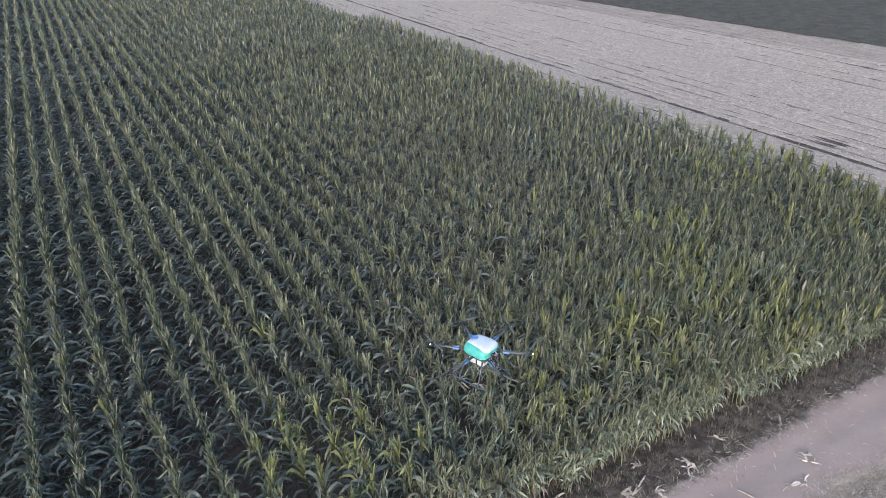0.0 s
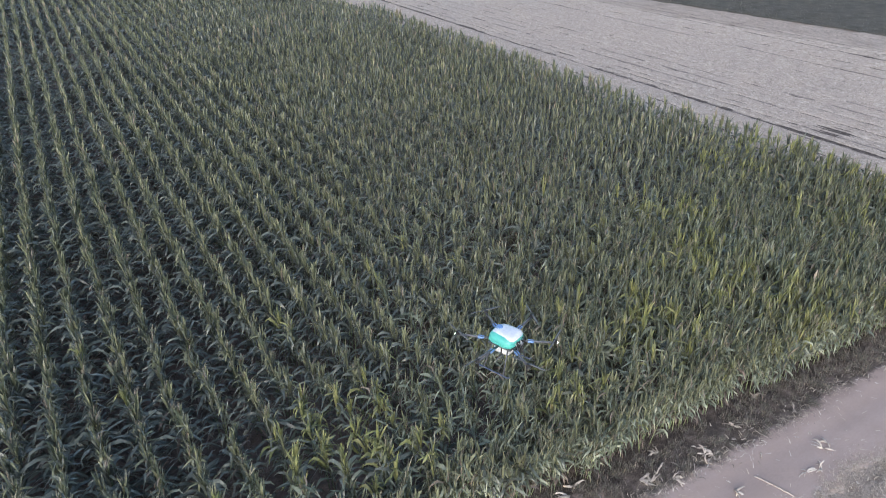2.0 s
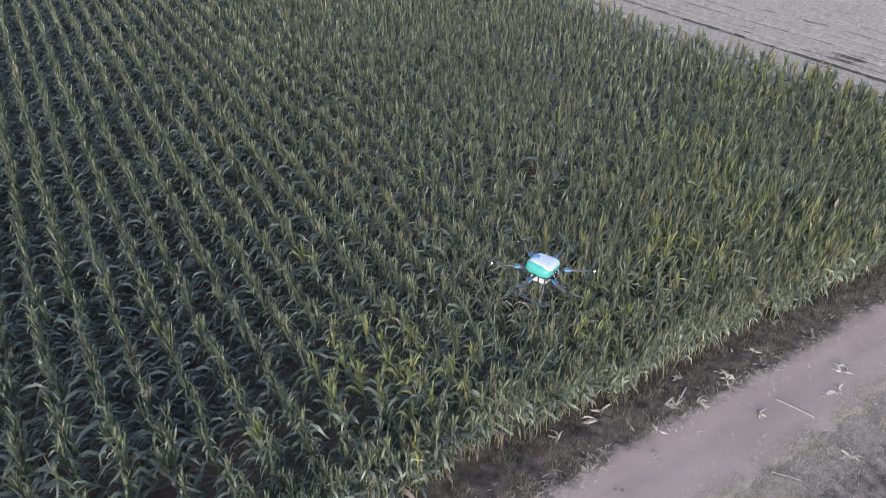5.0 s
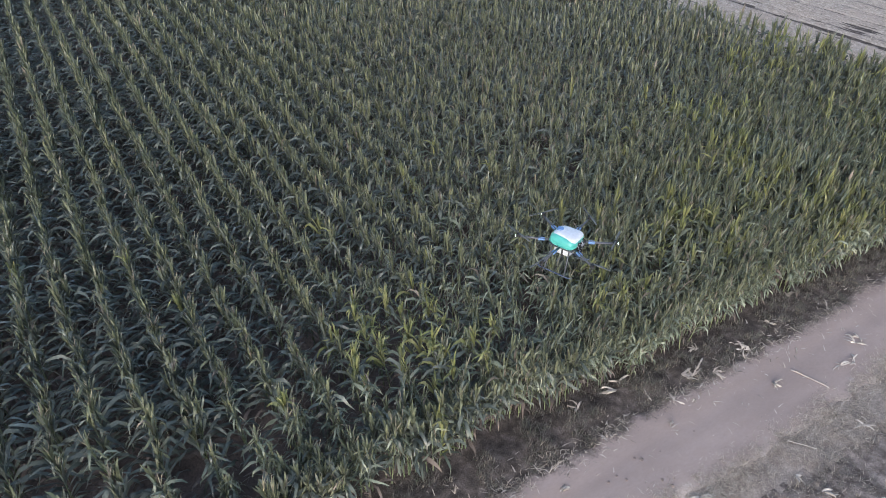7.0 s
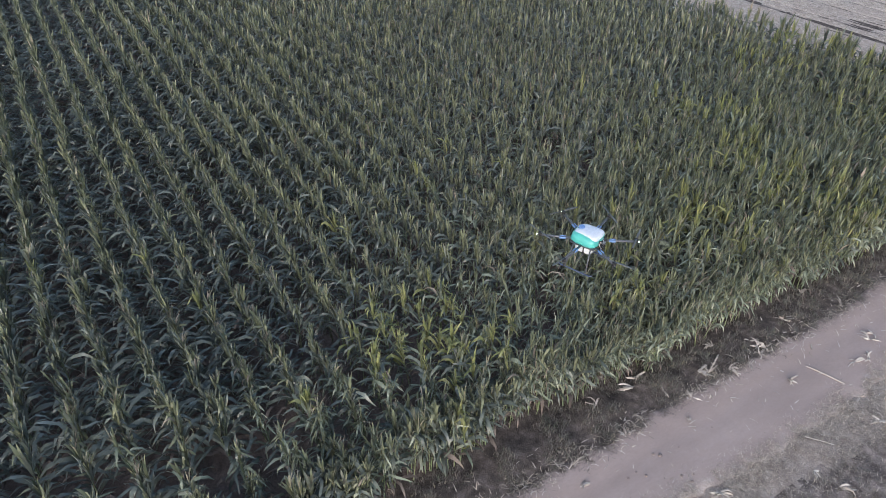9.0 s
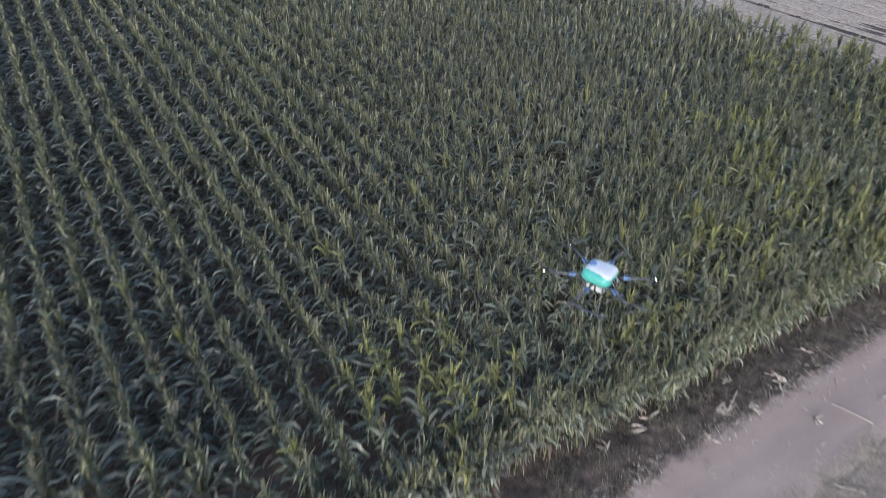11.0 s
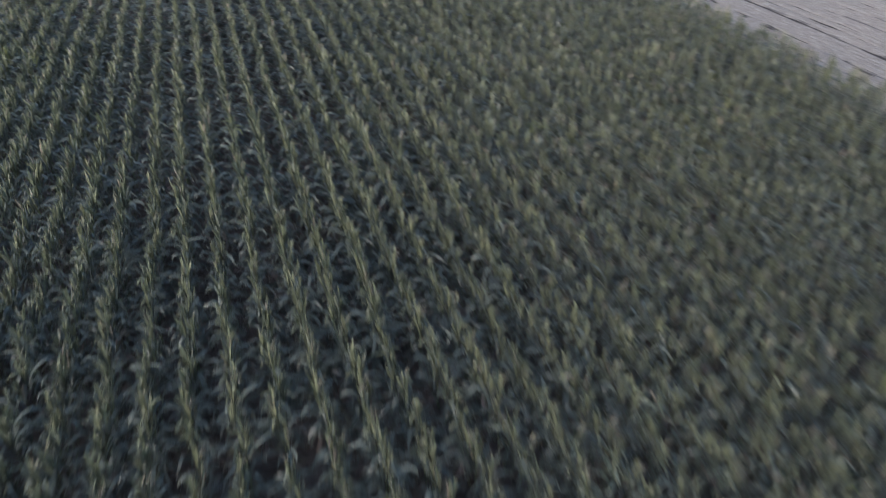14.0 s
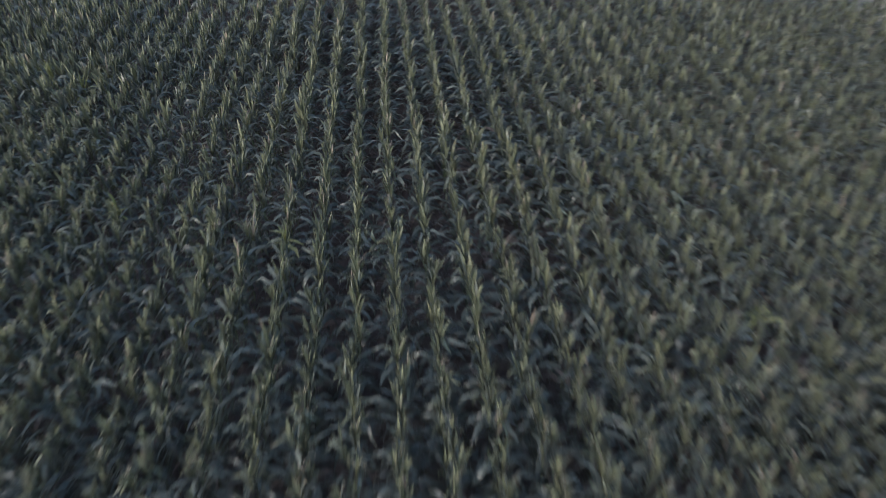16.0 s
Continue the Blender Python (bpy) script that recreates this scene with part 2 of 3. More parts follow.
def ground_height(X, Y):
    z = 0.018 * lumps(X, Y, 0.55, 11) + 0.012 * lumps(X, Y, 0.23, 12)
    verge = np.exp(-((Y - 6.75) / 0.38) ** 2)
    z = z + verge * (0.07 + 0.05 * lumps(X, Y, 0.5, 13))
    ridge = np.where((Y > 7.3) & (X < 25.1), 0.03 * np.cos((X - ROW_FIRST - 0.30 * np.exp(-(np.maximum(Y, 7.2) - 7.2) / 5)) / ROW_GAP * 2 * np.pi), 0.0)
    near = (np.abs(X) < 70) & (Y > -30) & (Y < 130)
    onroad = (Y > road_south(X) - 0.02) & (Y < road_north(X) - 0.02)
    return np.where(onroad, -0.035, np.where(near, z + ridge - 0.02, -0.05))


far_lines = [-2500, -900, -300, -110, -60]
xs = np.array(far_lines + list(np.arange(-30, -4, 1.0)) + list(np.arange(-4, 26, 0.14)) + list(np.arange(26, 70, 3.0)) + [110, 300, 900, 2500], dtype=float)
ys = np.array([-2500, -900, -300, -100, -40, -15, -5] + list(np.arange(-2, 2, 0.5)) + list(np.arange(2, 9, 0.12)) + list(np.arange(9, 46, 0.5)) + list(np.arange(46, 130, 4.0)) + [180, 300, 900, 2500], dtype=float)
ground = grid_sheet("ground", xs, ys, ground_height, [SOIL, EARTH, PALE_EARTH, MATTED], lambda x, y: np.where(y < 4.8, np.where(y > road_south(x) - 1.05 + 0.45 * lumps(x, y, 0.7, 71), 3, 2), np.where((y < 7.75 + 0.5 * lumps(x, y, 0.6, 83)) | (x > 25.2), 1, 0)))
tagged(ground, "dark brown field soil with dry weedy verge", "ground", kind="structure")


def road_sheet():
    """The track, whose thin margins lap over both verges; the border attribute tells how far inside a point lies, in metres."""
    xr = np.array(list(np.arange(-60, -4, 2.0)) + list(np.arange(-4, 27, 0.12)) + list(np.arange(27, 140, 3.0)))
    n = 30
    S, N = road_south(xr) - 0.22, road_north(xr) + 0.16
    v = np.linspace(0, 1, n)
    Y = S[None, :] * (1 - v[:, None]) + N[None, :] * v[:, None]
    X = np.repeat(xr[None, :], n, 0)
    from_north, from_south = N[None, :] - Y, Y - S[None, :]
    edge = np.minimum(from_north, from_south)
    Z = 0.012 + 0.006 * lumps(X, Y, 0.9, 21) + 0.004 * lumps(X, Y, 0.2, 22) - 0.012 * np.exp(-((Y - 5.5) / 0.25) ** 2) - 0.05 * np.exp(-edge / 0.07)
    nx = len(xr)
    i = (np.arange(n - 1)[:, None] * nx + np.arange(nx - 1)[None, :]).ravel()
    f = np.stack([i, i + 1, i + 1 + nx, i + nx], -1)
    me = mesh_from("road", np.stack([X, Y, Z], -1).reshape(-1, 3), f, [DUST], None, True)
    border = me.attributes.new("border", "FLOAT_VECTOR", "POINT")
    border.data.foreach_set("vector", np.stack([from_north, from_south, edge * 0], -1).astype(np.float32).ravel())
    tagged(new("road", me), "pale dusty dirt farm track beside the corn", "dirt road", kind="structure")


road_sheet()

FAR_EDGE = lambda y: 54.9 - 0.130 * (y - 40) + 0.25 * lumps(y, y * 0 + 1.3, 3.0, 31)
RUTS = ((26.2, 0.05, 0.2), (26.9, 0.05, 0.2), (27.7, 0.06, 0.18), (28.7, 0.06, 0.2), (30.6, 0.10, 0.34), (31.5, 0.06, 0.2), (32.25, 0.05, 0.24), (33.4, 0.06, 0.22), (34.7, 0.06, 0.16), (36.0, 0.06, 0.2), (37.3, 0.06, 0.16), (38.6, 0.035, 0.2), (41.2, 0.03, 0.2), (43.9, 0.06, 0.3), (46.0, 0.05, 0.4), (47.6, 0.05, 0.3), (48.8, 0.06, 0.45), (50.2, 0.06, 0.35), (51.2, 0.05, 0.4))


def rut_shift(Y):
    return 0.15 * lumps(Y, Y * 0 + 4.4, 14.0, 33) + 0.05 * lumps(Y, Y * 0 + 8.8, 1.6, 34)


def stubble_height(X, Y):
    z = 0.035 * np.sin(X / 0.34 * 2 * np.pi + 1.5 * lumps(X, Y, 2.0, 35)) + 0.03 * lumps(X, Y, 0.7, 36)
    for x0, depth, width in RUTS:
        z = z - depth * np.exp(-((X - x0 - rut_shift(Y)) / (width * 0.5)) ** 2)
    return z + 0.03


def stubble_faces(X, Y):
    out = np.where(X > FAR_EDGE(Y) - 5.2 + 1.2 * lumps(X, Y, 9.0, 38), 2, 0)
    for x0, depth, width in RUTS:
        if depth > 0.055:
            rag = lumps(X, Y, 0.9, 37 + int(x0)) * 0.5 + lumps(X, Y, 4.0, 137 + int(x0)) * 0.6
            out = np.where(np.abs(X - x0 - rut_shift(Y)) < width * (0.36 + 0.25 * rag) * min(1.0, depth / 0.1), 1, out)
    return out


stubble_field = grid_sheet("stubble_field", np.concatenate([np.arange(25.25, 58.6, 0.10), [60]]), np.concatenate([np.arange(3.0, 75, 0.5), np.arange(75, 190, 5.0)]), stubble_height, [STUBBLE, RUT, HEADLAND], stubble_faces)
tagged(stubble_field, "harvested pale grey stubble field with wheel ruts", "field", kind="structure")


def far_field_sheet():
    ys2 = np.concatenate([np.arange(3, 100, 1.0), np.arange(100, 260, 8.0)])
    u = np.concatenate([np.linspace(0, 12, 50), np.linspace(12.5, 140, 60)])
    Y = np.repeat(ys2[None, :], len(u), 0)
    X = FAR_EDGE(Y) + u[:, None]
    Z = 0.06 + 0.10 * np.minimum(1, u[:, None] / 0.5) + 0.07 * lumps(X, Y, 0.8, 41)
    nx = len(ys2)
    i = (np.arange(len(u) - 1)[:, None] * nx + np.arange(nx - 1)[None, :]).ravel()
    f = np.stack([i, i + nx, i + 1 + nx, i + 1], -1)
    ob = new("far_field", mesh_from("far_field", np.stack([X, Y, Z], -1).reshape(-1, 3), f, [FAR_SOIL], None, True))
    tagged(ob, "dark green low crop field beyond the stubble", "field", kind="structure")


far_field_sheet()


# ---- scattered blades: straw, grass, weeds ----
def blades(name, rng, x, y, z, length, width, rise, materials, share, label, category, droop=0.3):
    """Bent blades at the given feet, each of two quads; rise is the blade's angle from the ground in degrees."""
    n = len(x)
    a = rng.uniform(0, 2 * np.pi, n)
    el = np.radians(rise)
    L = length
    d = np.stack([np.cos(a), np.sin(a), np.zeros(n)], -1)
    sd = np.stack([-np.sin(a), np.cos(a), np.zeros(n)], -1)
    up = np.array([0, 0, 1.0])
    foot = np.stack([x, y, z], -1)
    mid = foot + d * (np.cos(el) * L * 0.5)[:, None] + up * (np.sin(el) * L * 0.5)[:, None]
    el2 = el - droop
    tip = mid + d * (np.cos(el2) * L * 0.5)[:, None] + up * np.maximum(np.sin(el2) * L * 0.5, -0.3 * L * np.sin(el))[:, None]
    w = (sd * (width * 0.5)[:, None])
    v = np.stack([foot - w, foot + w, mid - w * 0.8, mid + w * 0.8, tip], 1).reshape(-1, 3)
    b = np.arange(n) * 5
    f = np.stack([np.stack([b, b + 1, b + 3], -1), np.stack([b, b + 3, b + 2], -1), np.stack([b + 2, b + 3, b + 4], -1)], 1).reshape(-1, 3)
    pick = rng.choice(len(materials), n, p=share)
    ob = new(name, mesh_from(name, v, f, materials, np.repeat(pick, 3)))
    return tagged(ob, label, category, kind="stuff")


rng = np.random.RandomState(4)
tufts = 2000
cx = rng.uniform(-6, 26, tufts)
cy = road_north(cx) + 0.06 + rng.beta(1.1, 1.1, tufts) * 1.2
thick = lumps(cx, cy, 0.42, 54) + 0.6 * lumps(cx, cy, 1.3, 55)
cx, cy = cx[thick > -0.1], cy[thick > -0.1]
tufts = len(cx)
per = 26
x = np.repeat(cx, per) + rng.normal(0, 0.06, tufts * per)
y = np.repeat(cy, per) + rng.normal(0, 0.05, tufts * per)
size = np.repeat(rng.uniform(0.6, 1.5, tufts), per)
n = len(x)
blades("verge_grass", rng, x, y, ground_height(x, y) - 0.006, rng.uniform(0.05, 0.15, n) * size, rng.uniform(0.005, 0.012, n), rng.uniform(25, 85, n), [GRASS_DARK, GRASS_GREEN, LEAF_DRY], [0.74, 0.13, 0.13], "dark dry tufted grass along the track", "grass", 0.5)
n = 10000
x = rng.uniform(-5, 26, n)
y = road_north(x) + rng.normal(0.02, 0.11, n)
keep = lumps(x, y, 0.6, 57) > -0.15
x, y = x[keep], y[keep]
n = len(x)
blades("edge_straw", rng, x, y, np.maximum(ground_height(x, y), 0.0) + 0.004, rng.uniform(0.04, 0.13, n), rng.uniform(0.004, 0.010, n), rng.uniform(4, 50, n), [STRAW, LEAF_DRY, GRASS_DARK], [0.32, 0.23, 0.45], "pale straw fringe at the edge of the track", "straw")
n = 44000
x = rng.uniform(-2, 17, n)
y = road_south(x) + 0.05 - 1.25 * rng.beta(1.0, 1.3, n)
keep = lumps(x, y, 0.45, 52) * 0.7 + rng.uniform(-0.6, 0.9, n) > -0.05
x, y = x[keep], y[keep]
n = len(x)
blades("matted_straw", rng, x, y, ground_height(x, y) + 0.012, rng.uniform(0.03, 0.11, n), rng.uniform(0.003, 0.008, n), rng.uniform(2, 45, n), [STRAW, GRASS_DARK, LEAF_DRY], [0.60, 0.10, 0.30], "pale flattened straw in a band beside the track", "straw")
n = 26000
x = rng.uniform(-4, 18, n)
y = 3.6 - np.abs(rng.normal(0, 1.1, n))
keep = lumps(x, y, 0.6, 59) * 0.8 + rng.uniform(-0.6, 0.9, n) > 0.0
x, y = x[keep], y[keep]
n = len(x)
blades("south_verge_grass", rng, x, y, ground_height(x, y) + 0.004, rng.uniform(0.04, 0.15, n), rng.uniform(0.004, 0.010, n), rng.uniform(2, 55, n), [STRAW, GRASS_DARK, LEAF_DRY], [0.20, 0.45, 0.35], "dull flattened dry grass south of the track", "grass")
n = 11000
x = rng.uniform(-4, 18, n)
y = road_south(x) + rng.normal(-0.02, 0.15, n)
keep = lumps(x, y, 0.7, 58) > -0.3
x, y = x[keep], y[keep]
n = len(x)
blades("south_edge_straw", rng, x, y, np.full(n, 0.004), rng.uniform(0.04, 0.14, n), rng.uniform(0.004, 0.010, n), rng.uniform(3, 40, n), [STRAW, LEAF_DRY], [0.75, 0.25], "pale matted straw at the south edge of the track", "straw")
n = 1500
x = rng.uniform(-6, 30, n)
y = np.where(rng.uniform(0, 1, n) < 0.7, road_north(x) + rng.normal(0.12, 0.22, n), road_north(x) - np.abs(rng.normal(0, 0.7, n)))
keep = (lumps(x, y, 1.1, 53) > -0.35) & (y > 4.4)
x, y = x[keep], y[keep]
n = len(x)
blades("straw_litter", rng, x, y, np.maximum(ground_height(x, y), 0.012) + 0.006, rng.uniform(0.05, 0.22, n), rng.uniform(0.008, 0.026, n), rng.uniform(2, 28, n), [STRAW, HUSK], [0.6, 0.4], "pale straw bits scattered on the track edge", "straw")


def curled_leaves(name, rng, x, y, z, label):
    """Dry strips of leaf that lie twisted and curled on the ground, each of five segments."""
    n, segs = len(x), 5
    a, bend, lift = rng.uniform(0, 2 * np.pi, n), rng.normal(0, 1.5, n), rng.uniform(0.1, 0.7, n)
    L, w = rng.uniform(0.06, 0.20, n), rng.uniform(0.010, 0.026, n)
    px, py, rows = np.array(x), np.array(y), []
    for k in range(segs + 1):
        q = k / segs
        way = a + bend * q
        if k:
            px, py = px + np.cos(way) * L / segs, py + np.sin(way) * L / segs
        up = z + 0.006 + L * lift * 0.30 * np.sin(q * np.pi)
        half = w * (0.5 - 0.4 * abs(q - 0.4))
        tilt = 0.8 * np.sin(4 * a + 2.4 * k)
        dx, dy, dz = -np.sin(way) * half * np.cos(tilt), np.cos(way) * half * np.cos(tilt), half * np.abs(np.sin(tilt))
        rows += [np.stack([px - dx, py - dy, up], -1), np.stack([px + dx, py + dy, up + dz], -1)]
    v = np.stack(rows, 1).reshape(-1, 3)
    b = (np.arange(n) * 2 * (segs + 1))[:, None] + 2 * np.arange(segs)[None, :]
    b = b.ravel()
    f = np.stack([b, b + 1, b + 3, b + 2], -1)
    pick = np.repeat(rng.choice(3, n, p=[0.34, 0.26, 0.40]), segs)
    tagged(new(name, mesh_from(name, v, f, [HUSK, STRAW, LEAF_DRY], pick, True)), label, "dry leaves", kind="stuff")


n = 1100
x = rng.uniform(-3, 20, n)
y = road_north(x) + rng.normal(0.07, 0.17, n)
keep = lumps(x, y * 0, 0.9, 72) + 0.5 * np.exp(-((x - 9.6) / 2.2) ** 2) + rng.uniform(-0.5, 0.5, n) > 0.15
x, y = x[keep], y[keep]
curled_leaves("dry_leaf_litter", rng, x, y, np.maximum(ground_height(x, y), 0.0), "pale curled dry leaf strips along the track edge")
n = 1500
x = rng.uniform(3, 16, n)
y = 4.3 - np.abs(rng.normal(0, 0.9, n))
keep = lumps(x, y, 0.8, 73) + rng.uniform(-0.5, 0.5, n) > 0.05
x, y = x[keep], y[keep]
curled_leaves("verge_leaf_litter", rng, x, y, ground_height(x, y), "pale curled dry leaf strips in the flattened grass")
n = 62000
x = rng.uniform(25.2, 56, n)
y = 5 + rng.power(1.0, n) * 75
keep = (rng.uniform(0, 1, n) < np.where(x < 47.5, 0.85, 0.35)) & (x < FAR_EDGE(y))
x, y = x[keep], y[keep]
n = len(x)
blades("stubble_straw", rng, x, y, stubble_height(x, y) - 0.01, rng.uniform(0.05, 0.16, n), rng.uniform(0.012, 0.026, n), rng.uniform(3, 60, n), [STRAW, GRASS_DARK, LEAF_DRY], [0.42, 0.28, 0.30], "cut straw stubble over the harvested field", "stubble")
n = 18000
u = rng.power(0.7, n) * 60
y = rng.uniform(8, 100, n)
x = FAR_EDGE(y) + 0.1 + u
blades("low_crop", rng, x, y, 0.14 + 0 * x, rng.uniform(0.10, 0.20, n), rng.uniform(0.03, 0.065, n), rng.uniform(25, 80, n), [SOY, GRASS_DARK], [0.93, 0.07], "dark green leafy low crop in the far field", "crop", 0.6)


# ---- corn ----
def leaf_strip(az, foot, rise, curve, length, width, segs, fold, twist, sweep, late=1.7, kink=2.0, drop=0.0):
    """A tapering, arching blade: its points and triangles. With fold it is creased along the midrib; past kink it has snapped down by drop."""
    cols = 3 if fold else 2
    pts, tri = [], []
    pos = np.array(foot, dtype=float)
    for k in range(segs + 1):
        s = k / segs
        e = rise - curve * s ** late - (drop if s > kink else 0.0)
        a = az + sweep * s + (0.35 * math.sin(5 * az + 2.3 * k) * s if segs > 3 else 0.0)
        d = np.array([math.cos(a) * math.cos(e), math.sin(a) * math.cos(e), math.sin(e)])
        if k:
            pos = pos + d * (length / segs)
        side = np.array([-math.sin(a), math.cos(a), 0.0])
        upv = np.cross(d, side)
        tw = twist * s
        side, upv = side * math.cos(tw) + upv * math.sin(tw), upv * math.cos(tw) - side * math.sin(tw)
        w = width * (0.55 + 0.45 * min(1.0, s / 0.3)) * max(0.10, 1 - max(0.0, (s - 0.35) / 0.65) ** 3.2) * 0.5
        w *= 1 + 0.16 * math.sin(2.9 * k + 7 * az)
        ripple = 0.22 * w * math.sin(4.1 * k + 3 * az)
        if fold:
            pts += [pos - side * w + upv * ripple, pos + upv * (fold * w), pos + side * w - upv * ripple]
        else:
            pts += [pos - side * w, pos + side * w]
    for k in range(segs):
        b = k * cols
        for c in range(cols - 1):
            tri += [(b + c, b + c + 1, b + cols + c + 1), (b + c, b + cols + c + 1, b + cols + c)]
    return np.array(pts), np.array(tri)


def stalk_tube(height, sides, radius, rings):
    pts, tri = [], []
    for k in range(rings + 1):
        s = k / rings
        r = radius * (1 - 0.55 * s)
        for j in range(sides):
            a = 2 * math.pi * j / sides
            pts.append((r * math.cos(a), r * math.sin(a), -0.06 + s * (height + 0.06)))
    for k in range(rings):
        for j in range(sides):
            b, c = k * sides + j, k * sides + (j + 1) % sides
            tri += [(b, c, c + sides), (b, c + sides, b + sides)]
    return np.array(pts), np.array(tri)


CORN_MATS = [LEAF_MATURE, LEAF_YOUNG, LEAF_YELLOW, LEAF_DRY, STALK, LEAF_PALE, LEAF_WITHERED, TASSEL]
GREEN, YELLOWING, PALE, DEEP, DRYING = 0, 1, 2, 3, 4


def corn_variant(seed, level, health):
    """One corn plant, about 1.7 m tall: a list of (part name, points, triangles, material slot). Level 0 is the finest.
    Long arching leaves below, a tight plume of upright leaves above, and a spear of rolled young leaves at the tip."""
    r = random.Random(seed)
    H = r.uniform(1.18, 1.34)
    fine = level == 0
    pieces = []
    if level < 2:
        pieces.append(("stalk", *stalk_tube(H, 4 if fine else 3, 0.015, 1), 4))
    side = r.choice((0, math.pi))
    lower, upper, spear = ((9, 11, 3), (6, 8, 2), (3, 5, 1))[level]
    ragged = health == PALE and fine
    if ragged:
        upper = 13
    segs_low, segs_up = ((5, 5), (4, 3), (3, 2))[level]
    wide_low, wide_up = ((1.0, 1.0), (1.2, 1.2), (1.8, 1.55))[level]
    spread = 0.50 if health in (GREEN, DEEP) else 0.95
    for k in range(lower):
        s = k / (lower - 1)
        h = 0.30 + 0.68 * s
        az = side + math.pi * (k % 2) + r.gauss(0, spread)
        rise = math.radians(r.uniform(46, 66) + 8 * s + (8 if health == PALE else 0))
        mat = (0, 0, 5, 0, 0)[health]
        if r.random() < (0.95 - 1.2 * s if health == DRYING else 0.6 - 2.0 * s):
            mat = 6
        elif health in (DRYING, PALE) and r.random() < 0.06:
            mat = 3
        elif health == YELLOWING and r.random() < 0.4:
            mat = 2 if r.random() < 0.4 else 5
        curve, drop = rise + math.radians(r.uniform(40, 88)), 0.0
        if r.random() < 0.45:
            curve, drop = rise * r.uniform(0.5, 1.0), math.radians(r.uniform(45, 85))
        L = r.uniform(0.58, 0.86) * (1.0, 0.9, 0.78, 1.0, 0.84)[health]
        p, t3 = leaf_strip(az, (0, 0, h), rise, curve, L, r.uniform(0.052, 0.084) * wide_low * (0.74 if ragged else 1.0), 4 if ragged else segs_low, 0, r.uniform(-1.5, 1.5), r.uniform(-0.7, 0.7), r.uniform(1.3, 2.3), r.uniform(0.42, 0.68), drop)
        pieces.append(("leaf", p, t3, mat))
    for k in range(upper):
        s = k / (upper - 1)
        h = 0.90 + (H - 0.92) * s
        az = side + math.pi * (k % 2) + r.gauss(0, 1.0)
        hooked = r.random() < (0.40, 0.45, 0.82, 0.36, 0.40)[health]
        L = (r.uniform(0.38, 0.66) if health == PALE else r.uniform(0.46, 0.66)) * (1 - 0.12 * s)
        rise = math.radians((r.uniform(62, 86) if ragged else r.uniform(72, 84)) + 6 * s)
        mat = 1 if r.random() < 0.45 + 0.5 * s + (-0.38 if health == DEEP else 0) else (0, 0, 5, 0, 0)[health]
        if r.random() < (0.05 if health == DRYING else 0.055 if ragged else 0.008):
            mat = 3
        elif health == YELLOWING and r.random() < 0.8:
            mat = 2
        elif health == PALE and r.random() < 0.35:
            mat = 5
        if hooked:
            curve, late, kink, drop = math.radians(r.uniform(20, 70)), 3.0, r.uniform(0.45, 0.74), math.radians(r.uniform(60, 125))
            if ragged:
                kink, drop = r.uniform(0.28, 0.62), math.radians(r.uniform(85, 150))
        else:
            curve, late, kink, drop = math.radians(r.uniform(0, 24)), 2.2, 2.0, 0.0
        p, t3 = leaf_strip(az, (0, 0, h), rise, curve, L, r.uniform(0.036, 0.058) * wide_up * (0.70 if ragged else 1.0), segs_up, 0, r.uniform(-1.0, 1.0), r.uniform(-0.6, 0.6), late, kink, drop)
        pieces.append(("leaf", p, t3, mat))
    for k in range(spear):
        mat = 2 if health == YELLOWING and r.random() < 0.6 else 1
        p, t3 = leaf_strip(r.uniform(0, 6.28), (0, 0, H - 0.06), math.radians(r.uniform(80, 90)), math.radians(r.uniform(0, 20)), r.uniform(0.34, 0.50), r.uniform(0.026, 0.040) * wide_up, 3 if fine else 2, 0, r.uniform(-1.2, 1.2), 0.2)
        pieces.append(("leaf", p, t3, mat))
    reddish = r.random() < 0.3
    if r.random() < 0.20 and level < 2:
        for j in range(5 if fine else 4):
            p, t3 = leaf_strip(r.uniform(0, 6.28), (0, 0, H + 0.18), math.radians(r.uniform(62, 84)), math.radians(18), r.uniform(0.22, 0.34), 0.015, 2, 0, 0.3, 0.0)
            pieces.append(("tassel_spike", p, t3, 3 if reddish else 7))
    return pieces


def joined(pieces):
    vs, fs, ms, n = [], [], [], 0
    for _, p, t3, m in pieces:
        vs.append(p)
        fs.append(t3 + n)
        ms.append(np.full(len(t3), m))
        n += len(p)
    return np.concatenate(vs), np.concatenate(fs), np.concatenate(ms)


# centre, radius and share of the patches where plants turn yellow
YELLOW_SPOTS = ((16.5, 13.6, 1.2, 0.45), (16.4, 15.2, 0.9, 0.35), (15.0, 11.1, 1.2, 0.48), (24.2, 15.8, 1.4, 0.45), (21.6, 15.6, 1.5, 0.4), (24.0, 11.6, 1.6, 0.2), (20.8, 10.6, 1.3, 0.22), (15.0, 8.0, 1.5, 0.35), (11.2, 9.2, 1.0, 0.4), (3.1, 9.8, 1.0, 1.5), (2.1, 9.25, 0.25, 0.9), (0.6, 8.9, 0.45, 0.35), (8.0, 9.0, 0.7, 0.35))


def yellow_share(x, y):
    s = (0.012 + 0.04 * np.maximum(0, lumps(x, y, 2.2, 61))) * np.clip((18 - y) / 5, 0.15, 1)
    for cx, cy, rad, most in YELLOW_SPOTS:
        s = s + 1.35 * most * np.exp(-((x - cx) ** 2 + (y - cy) ** 2) / rad ** 2)
    return np.minimum(s, 0.95)


